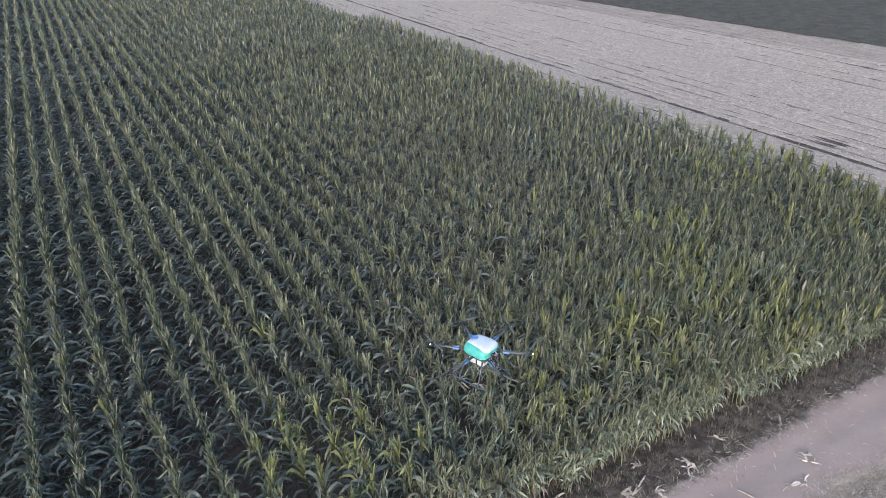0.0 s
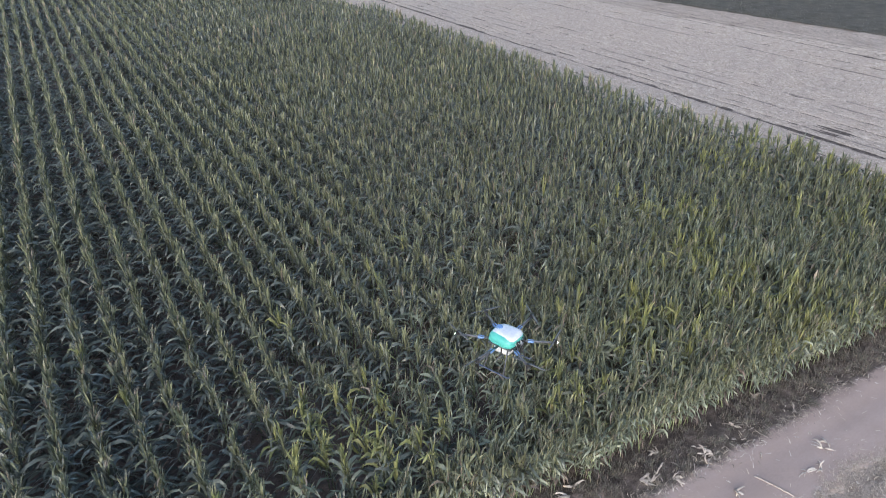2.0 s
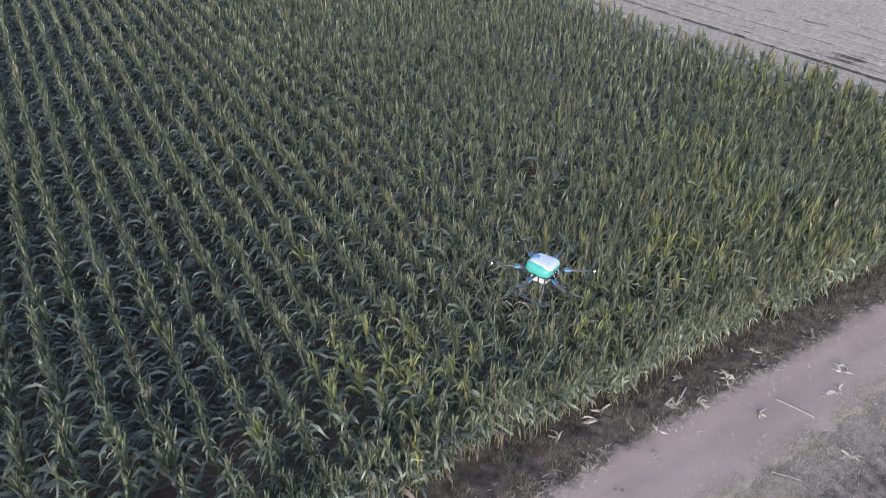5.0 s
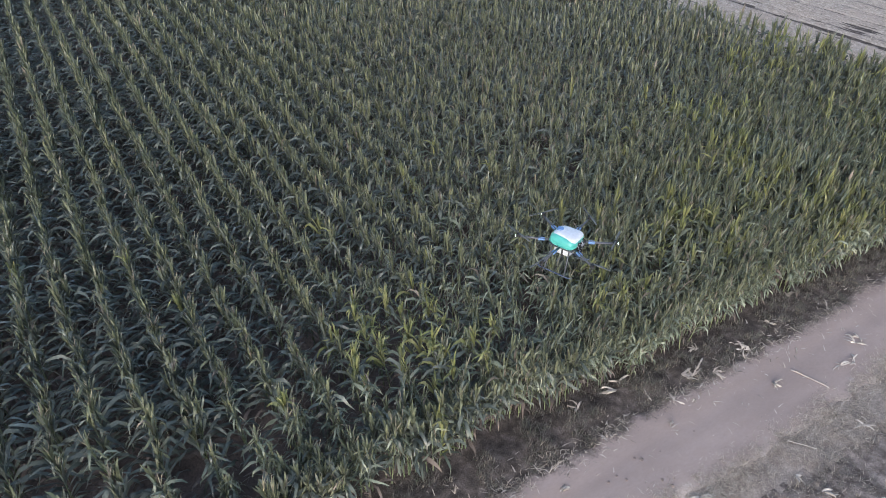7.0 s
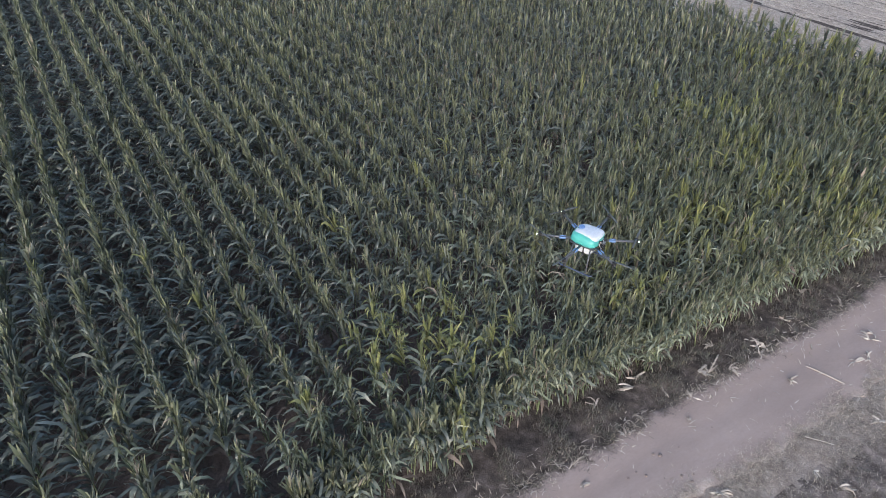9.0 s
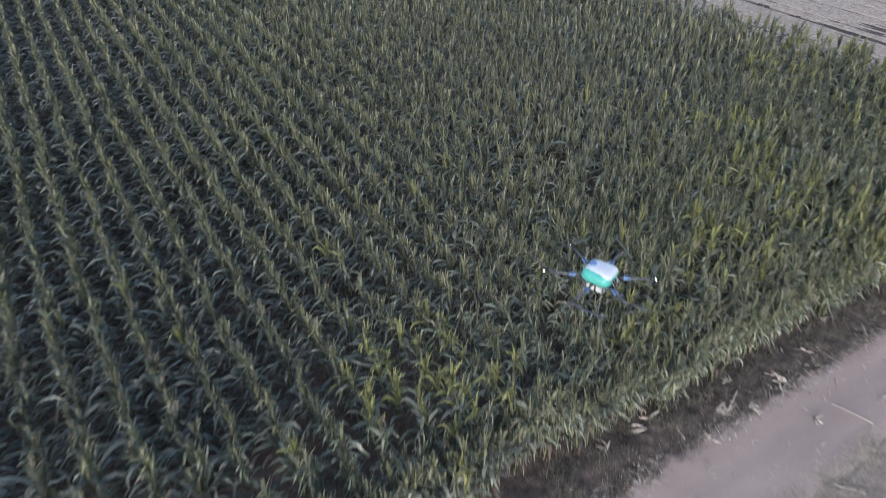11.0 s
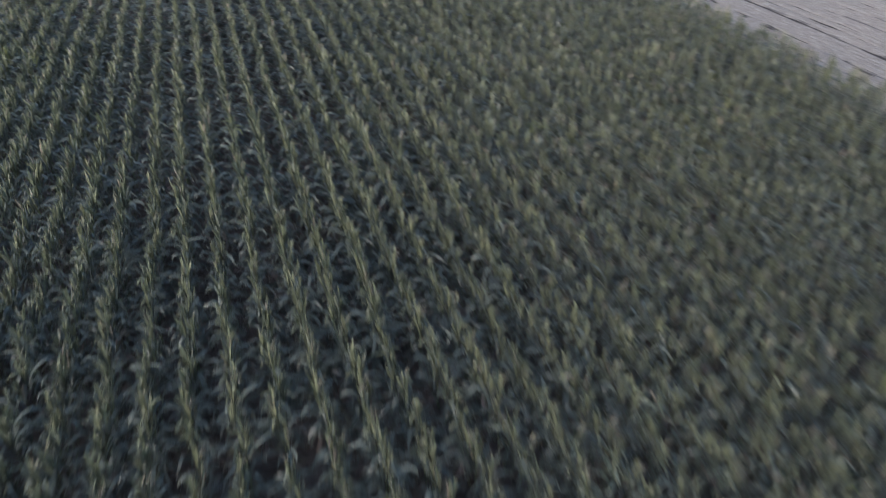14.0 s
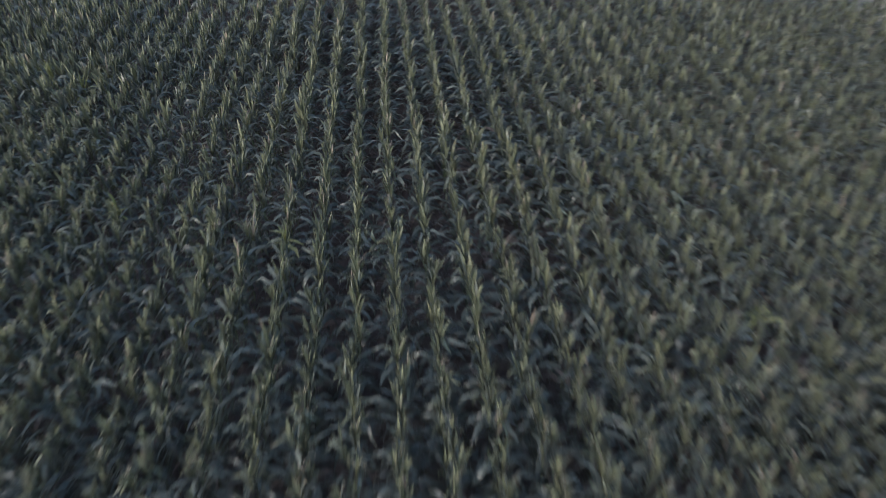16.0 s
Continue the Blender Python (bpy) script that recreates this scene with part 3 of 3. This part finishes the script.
def corn_edge(x):
    """Where the rows begin: the stand bulges towards the track and draws back from it."""
    return CORN_SOUTH - 0.12 * np.exp(-((x - 7.6) / 1.4) ** 2) + 0.26 * np.exp(-((x - 4.2) / 1.1) ** 2) - 0.16 * np.clip((x - 11) / 2, 0, 1)


def corn_feet():
    """Feet of all plants, with a little scatter in the row and a few gaps."""
    rg = np.random.RandomState(9)
    k0, k1 = int(math.ceil((CORN_WEST - ROW_FIRST) / ROW_GAP)), int((CORN_EAST - ROW_FIRST) / ROW_GAP)
    X, Y = [], []
    for k in range(k0, k1 + 1):
        x0 = ROW_FIRST + k * ROW_GAP
        start = corn_edge(x0) + 0.15 * float(lumps(np.array([x0]), np.array([2.5]), 2.0, 62)[0]) + rg.uniform(-0.1, 0.15)
        ys_ = np.arange(start, CORN_NORTH, 0.20)
        ys_ = ys_ + rg.uniform(-0.05, 0.05, len(ys_))
        xs_ = x0 + 0.30 * np.exp(-(ys_ - 7.2) / 5) + rg.normal(0, 0.022, len(ys_)) + 0.03 * lumps(ys_, ys_ * 0 + x0, 3.0, 63)
        ok = (rg.uniform(0, 1, len(ys_)) > (0.05 if x0 > -14 else 0.2)) & ((x0 > -14) | (ys_ < 52)) & (xs_ < 25.0 - 0.02 * np.maximum(0, ys_ - 14)) & ((ys_ > 10.3) | (x0 > 0.2) | (rg.uniform(0, 1, len(ys_)) > 0.2))
        X.append(xs_[ok])
        Y.append(ys_[ok])
    # stunted plants crowding the row ends
    n_extra = 900
    X.append(rg.uniform(-14, 24.9, n_extra))
    Y.append(corn_edge(X[-1]) - 0.10 + np.abs(rg.normal(0, 0.5, n_extra)))
    # crowded, uneven stand towards the south-east corner
    n_extra = 1050
    X.append(6 + 18.8 * rg.beta(1.3, 1.0, n_extra))
    Y.append(CORN_SOUTH + 8.5 * rg.beta(1.0, 1.6, n_extra))
    return np.concatenate(X), np.concatenate(Y)


feet_x, feet_y = corn_feet()
# a few bare spots where plants failed
bare = np.ones(len(feet_x), dtype=bool)
for cx, cy, rx, ry in ((10.8, 9.1, 0.85, 0.24), (10.9, 14.9, 0.5, 0.4), (9.5, 8.85, 0.3, 0.25), (12.2, 14.0, 0.8, 0.42), (12.9, 13.6, 0.4, 0.4)):
    bare &= ((feet_x - cx) / rx) ** 2 + ((feet_y - cy) / ry) ** 2 > 1
feet_x, feet_y = feet_x[bare], feet_y[bare]
rg = np.random.RandomState(10)
feet_turn = rg.normal(0, 0.45, len(feet_x)) + np.where(rg.uniform(0, 1, len(feet_x)) < 0.5, np.pi, 0)
feet_scale = (0.97 + 0.10 * lumps(feet_x, feet_y, 2.5, 64)) * rg.uniform(0.88, 1.10, len(feet_x))
edge = feet_y < np.where(feet_x > 5, 7.9, 8.4)
feet_scale *= np.where(edge, rg.uniform(0.66, 0.98, len(feet_x)), 1.0)
tall = (feet_x > 23.9) & (feet_y > 9)
feet_scale *= np.where(tall, 1.14, 1.0)
feet_turn = np.where(edge, rg.uniform(0, 2 * np.pi, len(feet_x)), feet_turn)
feet_health = np.where(rg.uniform(0, 1, len(feet_x)) < yellow_share(feet_x, feet_y), YELLOWING, GREEN)
# paler plants of the south-east, with more where light should brighten the crop
pale_share = np.clip((feet_x - 2.5) / 6, 0, 1) * np.clip((19 - feet_y) / 8, 0, 1) * 0.75 + np.clip((11 - feet_y) / 2.5, 0, 0.75) * np.clip((feet_x + 1.5) / 2.5, 0.15, 1) * np.clip((feet_y - 6.6) / 1.6, 0.45, 1) + 0.12 * lumps(feet_x, feet_y, 1.4, 65)
feet_health = np.where((feet_health == GREEN) & (rg.uniform(0, 1, len(feet_x)) < pale_share), PALE, feet_health)
# dark plants west and north-east put the dimmer light there into leaf colour
feet_health = np.where((feet_health == GREEN) & (rg.uniform(0, 1, len(feet_x)) < np.maximum(np.clip((3.4 - feet_x) / 4, 0.15, 0.95) * np.clip((22 - feet_y) / 8, 0.1, 1) * np.clip((feet_y - 7.6) / 2.5, 0, 1), np.clip((feet_y - 11) / 7, 0, 0.95) * np.clip((feet_x - 7) / 4, 0, 1))), DEEP, feet_health)
inner = np.clip((feet_x - 7.5) / 3, 0, 1) * np.clip((feet_y - 11) / 5, 0, 1) * np.clip((38 - feet_y) / 8, 0, 1)
drying = 0.03 + 0.22 * np.clip(lumps(feet_x, feet_y, 2.0, 66) - 0.25, 0, 1) + np.clip((feet_y - 13) / 6, 0, 1) * 0.12 + inner * np.clip(0.04 + 0.22 * lumps(feet_x, feet_y, 2.6, 67), 0.0, 0.3)
feet_health = np.where((feet_health != YELLOWING) & (rg.uniform(0, 1, len(feet_x)) < drying), DRYING, feet_health)
single = (feet_x > -1.7) & (feet_x < 4.55) & (feet_y < 10.7)
level_of = np.where(((feet_x > -3.5) & (feet_x < 12) & (feet_y < 28)) | ((feet_x >= 12) & (feet_x < 16) & (feet_y < 28)) | ((feet_x >= 17) & (feet_y < 16)), 0, np.where((feet_x > -10) & (feet_y < 46), 1, 2))


def crop_mesh():
    vs, fs, ms, total = [], [], [], 0
    for level in (0, 1, 2):
        for health in (GREEN, YELLOWING, PALE, DEEP, DRYING):
            count = (12, 6, 10, 10, 5)[health]
            made = [joined(corn_variant(100 + 31 * j + 7 * health, level, health)) for j in range(count)]
            chosen = np.where((level_of == level) & (feet_health == health) & ~single)[0]
            pick = rg.randint(0, count, len(chosen))
            for j, (p, f, m) in enumerate(made):
                ids = chosen[pick == j]
                if not len(ids):
                    continue
                c, s = np.cos(feet_turn[ids])[:, None], np.sin(feet_turn[ids])[:, None]
                k = feet_scale[ids][:, None]
                sway = 0.085 if health == PALE else 0.04
                lean_x, lean_y = rg.normal(0, sway, (len(ids), 1)), rg.normal(0, sway + 0.01, (len(ids), 1))
                px = (p[:, 0] * c - p[:, 1] * s) * k + p[:, 2] * lean_x + feet_x[ids][:, None]
                py = (p[:, 0] * s + p[:, 1] * c) * k + p[:, 2] * lean_y + feet_y[ids][:, None]
                pz = np.repeat(p[None, :, 2], len(ids), 0) * k
                vs.append(np.stack([px, py, pz], -1).reshape(-1, 3))
                fs.append((f[None] + (np.arange(len(ids)) * len(p))[:, None, None] + total).reshape(-1, 3))
                ms.append(np.tile(m, len(ids)))
                total += len(ids) * len(p)
    return np.concatenate(vs), np.concatenate(fs), np.concatenate(ms)


v, f, m = crop_mesh()
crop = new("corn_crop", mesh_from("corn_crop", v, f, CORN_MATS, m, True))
tagged(crop, "dense rows of green head-high corn plants with upright leaves", "corn crop", kind="stuff")


PLANT_LABELS = ("green corn plant with arching leaves in a row", "yellowing green corn plant with upright leaves in a row", "pale grey-green corn plant with drooping leaf tips", "dark green corn plant with broad arching leaves", "partly dried corn plant with tan leaves")


def single_plant(seed, health):
    base = new("corn_plant")
    for name, p, t3, slot in corn_variant(seed, 0, health):
        ob = new(name, mesh_from(name, p, t3, [CORN_MATS[slot]], None, True))
        ob.parent = base
        if slot in (3, 6):
            tagged(ob, ("dry tan " if slot == 3 else "withered brown ") + name.replace("_", " "))
    return tagged(base, PLANT_LABELS[health], "corn plant", "corn plants at the row ends")


firsts = {GREEN: [], YELLOWING: [], PALE: [], DEEP: [], DRYING: []}
for i in np.where(single)[0]:
    health = int(feet_health[i])
    pool = firsts[health]
    place = pose(feet_x[i], feet_y[i], 0, random.gauss(0, 3.5), random.gauss(0, 3.5), math.degrees(feet_turn[i])) @ Matrix.Scale(feet_scale[i], 4)
    if len(pool) < (8, 5, 7, 8, 4)[health]:
        pool.append(single_plant(100 + 31 * len(pool) + 7 * health, health))
        pool[-1].matrix_basis = place
    else:
        src = random.choice(pool)
        copy_thing(src, place @ Matrix.Diagonal((1 / src.scale[0], 1 / src.scale[1], 1 / src.scale[2], 1)))


# ---- the spraying drone, hovering over the row ends ----
def rounded_box(sx, sy, sz, r, at=(0, 0, 0), top=1.0, segs=3):
    bm = bmesh.new()
    bmesh.ops.create_cube(bm, size=1.0)
    for q in bm.verts:
        k = top if q.co.z > 0 else 1.0
        q.co = Vector((q.co.x * sx * k, q.co.y * sy * k, q.co.z * sz))
    bmesh.ops.bevel(bm, geom=bm.edges[:], offset=r, segments=segs, profile=0.5, affect="EDGES")
    bmesh.ops.translate(bm, verts=bm.verts, vec=at)
    for q in bm.faces:
        q.smooth = True
    return bm


def tube_path(points, radius, sides=8, bm=None):
    """A tube with closed ends through the points."""
    bm = bm or bmesh.new()
    rings = []
    P = [Vector(p) for p in points]
    for k, p in enumerate(P):
        d = (P[min(k + 1, len(P) - 1)] - P[max(k - 1, 0)]).normalized()
        q = d.to_track_quat("Z", "Y")
        rings.append([bm.verts.new(p + q @ Vector((radius * math.cos(2 * math.pi * j / sides), radius * math.sin(2 * math.pi * j / sides), 0))) for j in range(sides)])
    for a, b in zip(rings, rings[1:]):
        for j in range(sides):
            fc = bm.faces.new((a[j], a[(j + 1) % sides], b[(j + 1) % sides], b[j]))
            fc.smooth = True
    bm.faces.new(rings[0][::-1])
    bm.faces.new(rings[-1])
    return bm


def disc(radius, height, at, sides=20, top=0.9):
    bm = bmesh.new()
    bmesh.ops.create_cone(bm, cap_ends=True, segments=sides, radius1=radius, radius2=radius * top, depth=height)
    bmesh.ops.translate(bm, verts=bm.verts, vec=at)
    return bm


def smooth_pod(hx, hy, hz, at, plan, profile, taper=0.0):
    """A closed superelliptic pod; its plan narrows a little towards the front by taper."""
    bm = bmesh.new()
    nu, nv = 36, 14

    def power(c, e):
        return math.copysign(abs(c) ** (2 / e), c)

    rings = []
    for i in range(1, nv):
        v_ = -math.pi / 2 + math.pi * i / nv
        ring = []
        for j in range(nu):
            u_ = 2 * math.pi * j / nu
            c = power(math.cos(v_), profile)
            yy = hy * c * power(math.sin(u_), plan)
            ring.append(bm.verts.new(Vector(at) + Vector((hx * c * power(math.cos(u_), plan) * (1 - taper * yy / hy), yy, hz * power(math.sin(v_), profile)))))
        rings.append(ring)
    for a, b in zip(rings, rings[1:]):
        for j in range(nu):
            bm.faces.new((a[j], a[(j + 1) % nu], b[(j + 1) % nu], b[j]))
    bm.faces.new(rings[0][::-1])
    bm.faces.new(rings[-1])
    for q in bm.faces:
        q.smooth = True
    return bm


def rotor_blades(at, turn, span):
    """A two-bladed rotor at rest, with twist and taper."""
    bm = bmesh.new()
    for flip in (0, math.pi):
        rows = []
        for k in range(7):
            s = k / 6
            r = 0.015 + s * span * 0.5
            w = 0.018 + 0.034 * math.sin(min(1.0, s * 1.6) * math.pi / 2) * (1 - 0.6 * s)
            pitch = 0.38 - 0.28 * s
            ring = []
            for u, h in ((-0.5, 0.0), (0.0, 0.003), (0.5, 0.0), (0.0, -0.003)):
                c = Vector((r, u * w, h + u * w * math.sin(pitch)))
                ring.append(bm.verts.new(Vector(at) + Matrix.Rotation(turn + flip, 3, "Z") @ c))
            rows.append(ring)
        for a, b in zip(rows, rows[1:]):
            for j in range(4):
                bm.faces.new((a[j], a[(j + 1) % 4], b[(j + 1) % 4], b[j])).smooth = True
        bm.faces.new(rows[0])
        bm.faces.new(rows[-1][::-1])
    bmesh.ops.recalc_face_normals(bm, faces=bm.faces)
    return bm


def spray_drone():
    d = new("spray_drone")
    Z = 0.50
    shell = part("body_shell", smooth_pod(0.248, 0.255, 0.128, (0, 0, Z - 0.012), 3.8, 2.7, 0.05), TEAL, d, "glossy teal plastic body shell")
    part("top_panel", smooth_pod(0.200, 0.236, 0.100, (0.006, -0.010, Z + 0.027), 4.4, 3.0, 0.10), WHITE, shell, "white top panel")
    part("filler_cap", disc(0.062, 0.030, (0, 0.135, Z + 0.122)), BLUE, shell, "blue round filler cap")
    part("rim", smooth_pod(0.255, 0.262, 0.016, (0, 0, Z - 0.045), 3.8, 2.7, 0.05), TEAL, shell)
    tank = part("spray_tank", rounded_box(0.27, 0.32, 0.20, 0.05, (-0.02, 0, Z - 0.20), 1.0), TANK, d, "white translucent spray tank")
    part("tank_band", rounded_box(0.285, 0.03, 0.19, 0.01, (-0.02, -0.02, Z - 0.20), 1.0, 2), BLACK, tank)
    part("frame_plate", rounded_box(0.42, 0.46, 0.025, 0.01, (0, 0, Z - 0.115), 1.0, 2), CARBON, d)
    part("rear_controller", rounded_box(0.15, 0.07, 0.10, 0.015, (0.02, -0.255, Z - 0.07), 0.95, 2), BLACK, d, "black electronics box")
    part("rear_connector", rounded_box(0.07, 0.04, 0.05, 0.01, (0.03, -0.30, Z - 0.05), 1.0, 2), GREYMETAL, d)
    cr = random.Random(12)
    for k in range(9):
        x0 = -0.10 + 0.028 * k
        pts = [(x0, -0.215, Z + 0.03)]
        for q in range(1, 5):
            pts.append((x0 + cr.uniform(-0.04, 0.04), -0.225 - 0.09 * math.sin(q / 5 * math.pi) + cr.uniform(-0.02, 0.02), Z + 0.03 - 0.05 * q + cr.uniform(-0.02, 0.02)))
        pts.append((x0 + cr.uniform(-0.05, 0.05), -0.22, Z - 0.13 - cr.uniform(0, 0.08)))
        part("cable", tube_path(pts, cr.uniform(0.006, 0.010), 6), BLACK if k % 3 else GREYMETAL, d)
    part("hose", tube_path([(0.05, -0.25, Z - 0.11), (0.06, -0.28, Z - 0.25), (0.04, -0.27, Z - 0.42)], 0.012, 8), BLACK, d)
    for k in range(6):
        a = math.pi / 3 * k
        u = Vector((math.cos(a), math.sin(a), 0))
        n_ = Vector((-u.y, u.x, 0))
        base_z = Z - 0.085
        arm = part("arm", tube_path([u * 0.20 + Vector((0, 0, base_z)), u * 0.86 + Vector((0, 0, base_z + 0.03))], 0.021, 10), CARBON, d, "dark carbon rotor arm")
        for off in (0.022, -0.022):
            cl = rounded_box(0.11, 0.022, 0.040, 0.008, (0, 0, 0), 1.0, 2)
            bmesh.ops.rotate(cl, verts=cl.verts, matrix=Matrix.Rotation(a, 3, "Z"))
            bmesh.ops.translate(cl, verts=cl.verts, vec=u * 0.43 + n_ * off + Vector((0, 0, base_z + 0.012)))
            part("folding_clamp", cl, BLUE, arm, "blue anodised folding clamp")
        hub = u * 0.83 + Vector((0, 0, base_z + 0.055))
        part("motor", disc(0.034, 0.055, hub, 16, 1.0), BLACK, arm)
        part("rotor", rotor_blades(hub + Vector((0, 0, 0.04)), a + 0.9 + 0.7 * k, 0.58), BLADE, arm, "dark grey two-bladed rotor")
        if k in (3, 4):
            part("spray_nozzle", tube_path([u * 0.80 + Vector((0, 0, base_z + 0.01)), u * 0.80 + Vector((0, 0, base_z - 0.13))], 0.011, 8), BLACK, arm)
            continue
        led = bmesh.new()
        bmesh.ops.create_uvsphere(led, u_segments=10, v_segments=6, radius=0.011)
        bmesh.ops.translate(led, verts=led.verts, vec=u * 0.885 + Vector((0, 0, base_z + 0.032)))
        part("indicator_light", led, LED, arm, "lit white-green indicator light")
        if k in (1, 5):
            part("spray_nozzle", tube_path([u * 0.80 + Vector((0, 0, base_z + 0.01)), u * 0.80 + Vector((0, 0, base_z - 0.13))], 0.011, 8), BLACK, arm)
    for sx in (-1, 1):
        for sy in (-1, 1):
            part("leg", tube_path([(sx * 0.17, sy * 0.16, Z - 0.11), (sx * 0.34, sy * 0.20, -0.06)], 0.013, 8), CARBON, d)
        part("skid", tube_path([(sx * 0.34, -0.33, -0.035), (sx * 0.34, -0.28, -0.062), (sx * 0.34, 0.28, -0.062), (sx * 0.34, 0.33, -0.035)], 0.014, 8), SKID, d, "dark blue landing skid")
    part("cross_bar", tube_path([(-0.27, 0, 0.15), (0.27, 0, 0.15)], 0.009, 8), CARBON, d)
    d.matrix_basis = pose(5.46, 7.59, 3.51, 0, 0, 21)
    return tagged(d, "teal and white six-rotor spraying drone hovering above corn", "drone")


spray_drone()

# ---- dry litter on the track and its edge ----
def husk(seed, x, y, size, turn):
    """A crumpled dry corn husk of a few curled blades."""
    r = random.Random(seed)
    base = new("dry_husk")
    for k in range(r.randint(5, 7)):
        p, t3 = leaf_strip(r.gauss(0, 0.6) + (math.pi if r.random() < 0.2 else 0), (r.uniform(-0.03, 0.03), r.uniform(-0.03, 0.03), 0.006), math.radians(r.uniform(10, 45)), math.radians(r.uniform(30, 90)), size * r.uniform(0.35, 0.8), size * r.uniform(0.06, 0.13), 6, 0.5, r.uniform(-1.6, 1.6), r.uniform(-1.5, 1.5))
        p[:, 2] = np.maximum(p[:, 2], 0.0)
        ob = new("husk_leaf", mesh_from("husk_leaf", p, t3, [HUSK], None, True))
        ob.parent = base
    base.matrix_basis = pose(x, y, float(litter_floor(x, y)), 0, 0, turn)
    return tagged(base, "pale crumpled dry corn husk lying on the ground", "husk", "husks by the track")


def litter_floor(x, y):
    return 0.016 if ROAD_SOUTH < y < ROAD_NORTH else float(ground_height(np.array([x]), np.array([y]))[0]) + 0.004


def dry_stalk(seed, x, y, length, turn, radius=0.014):
    r = random.Random(seed)
    pts = []
    for k in range(9):
        s = k / 8
        pts.append(((s - 0.5) * length, 0.02 * length * math.sin(s * 3.1) + r.uniform(-0.004, 0.004), radius))
    bm = tube_path(pts, radius, 7)
    for k in (2, 4, 6):
        p = pts[k]
        tube_path([(p[0] - 0.012, p[1], p[2]), (p[0] + 0.012, p[1], p[2])], radius * 1.3, 7, bm)
    me = bpy.data.meshes.new("dry_stalk")
    bm.to_mesh(me)
    bm.free()
    me.materials.append(HUSK)
    ob = new("dry_stalk", me)
    ob.matrix_basis = pose(x, y, litter_floor(x, y), 0, 0, turn)
    return tagged(ob, "pale broken dry corn stalk lying on the track", "corn stalk", "stalks by the track")


HUSKS = ((8.26, 6.48, 0.36), (8.42, 6.34, 0.26), (8.92, 6.22, 0.28), (10.13, 6.23, 0.30), (9.85, 6.15, 0.24), (10.0, 6.36, 0.26), (9.72, 5.34, 0.24), (12.32, 5.18, 0.26), (12.55, 5.22, 0.22), (11.42, 4.93, 0.24), (11.78, 4.84, 0.22), (6.72, 6.88, 0.36), (6.99, 7.05, 0.26), (9.12, 6.90, 0.24), (12.39, 7.0, 0.3), (4.26, 5.64, 0.2), (5.73, 6.06, 0.2), (5.73, 6.92, 0.24), (7.1, 5.69, 0.12), (7.21, 6.49, 0.2), (10.01, 6.55, 0.24), (7.59, 6.08, 0.22), (6.33, 4.23, 0.2), (8.31, 3.15, 0.24), (8.19, 3.64, 0.22), (10.35, 3.69, 0.26), (11.2, 6.6, 0.24), (12.9, 6.25, 0.2))
for k, (x, y, size) in enumerate(HUSKS):
    husk(300 + k, x, y, size * 1.6, 360 * random.Random(k).random())
dry_stalk(1, 10.495, 5.015, 0.78, -72, 0.011)
dry_stalk(2, 8.88, 4.01, 0.52, -53, 0.009)
dry_stalk(3, 8.83, 6.52, 0.36, 25, 0.016)
dry_stalk(4, 11.0, 5.7, 0.18, 40, 0.01)


def soil_clod(seed, x, y, size):
    """A crumbled lump of earth."""
    r = random.Random(seed)
    bm = bmesh.new()
    bmesh.ops.create_icosphere(bm, subdivisions=2, radius=size)
    for q in bm.verts:
        q.co *= 1 + 0.28 * noise.noise(q.co * (2.2 / size) + Vector((seed, 0, 0)))
        q.co.z = q.co.z * 0.5 + size * 0.30
    me = bpy.data.meshes.new("soil_clod")
    bm.to_mesh(me)
    bm.free()
    me.materials.append(CLOD_EARTH)
    ob = new("soil_clod", me)
    ob.matrix_basis = pose(x, y, litter_floor(x, y) - 0.006, 0, 0, r.uniform(0, 360))
    return tagged(ob, "small brown crumbled clod of earth on the dusty track", "clod", "clods on the track")


CLODS = ((5.89, 5.46, 0.030), (5.98, 5.37, 0.038), (5.43, 5.19, 0.026), (5.99, 4.84, 0.030), (5.11, 5.32, 0.024), (6.06, 4.66, 0.032), (7.34, 5.32, 0.018), (6.42, 5.32, 0.018), (5.33, 5.34, 0.022), (6.2, 4.75, 0.022))
for k, (x, y, size) in enumerate(CLODS):
    soil_clod(500 + k, x, y, size)
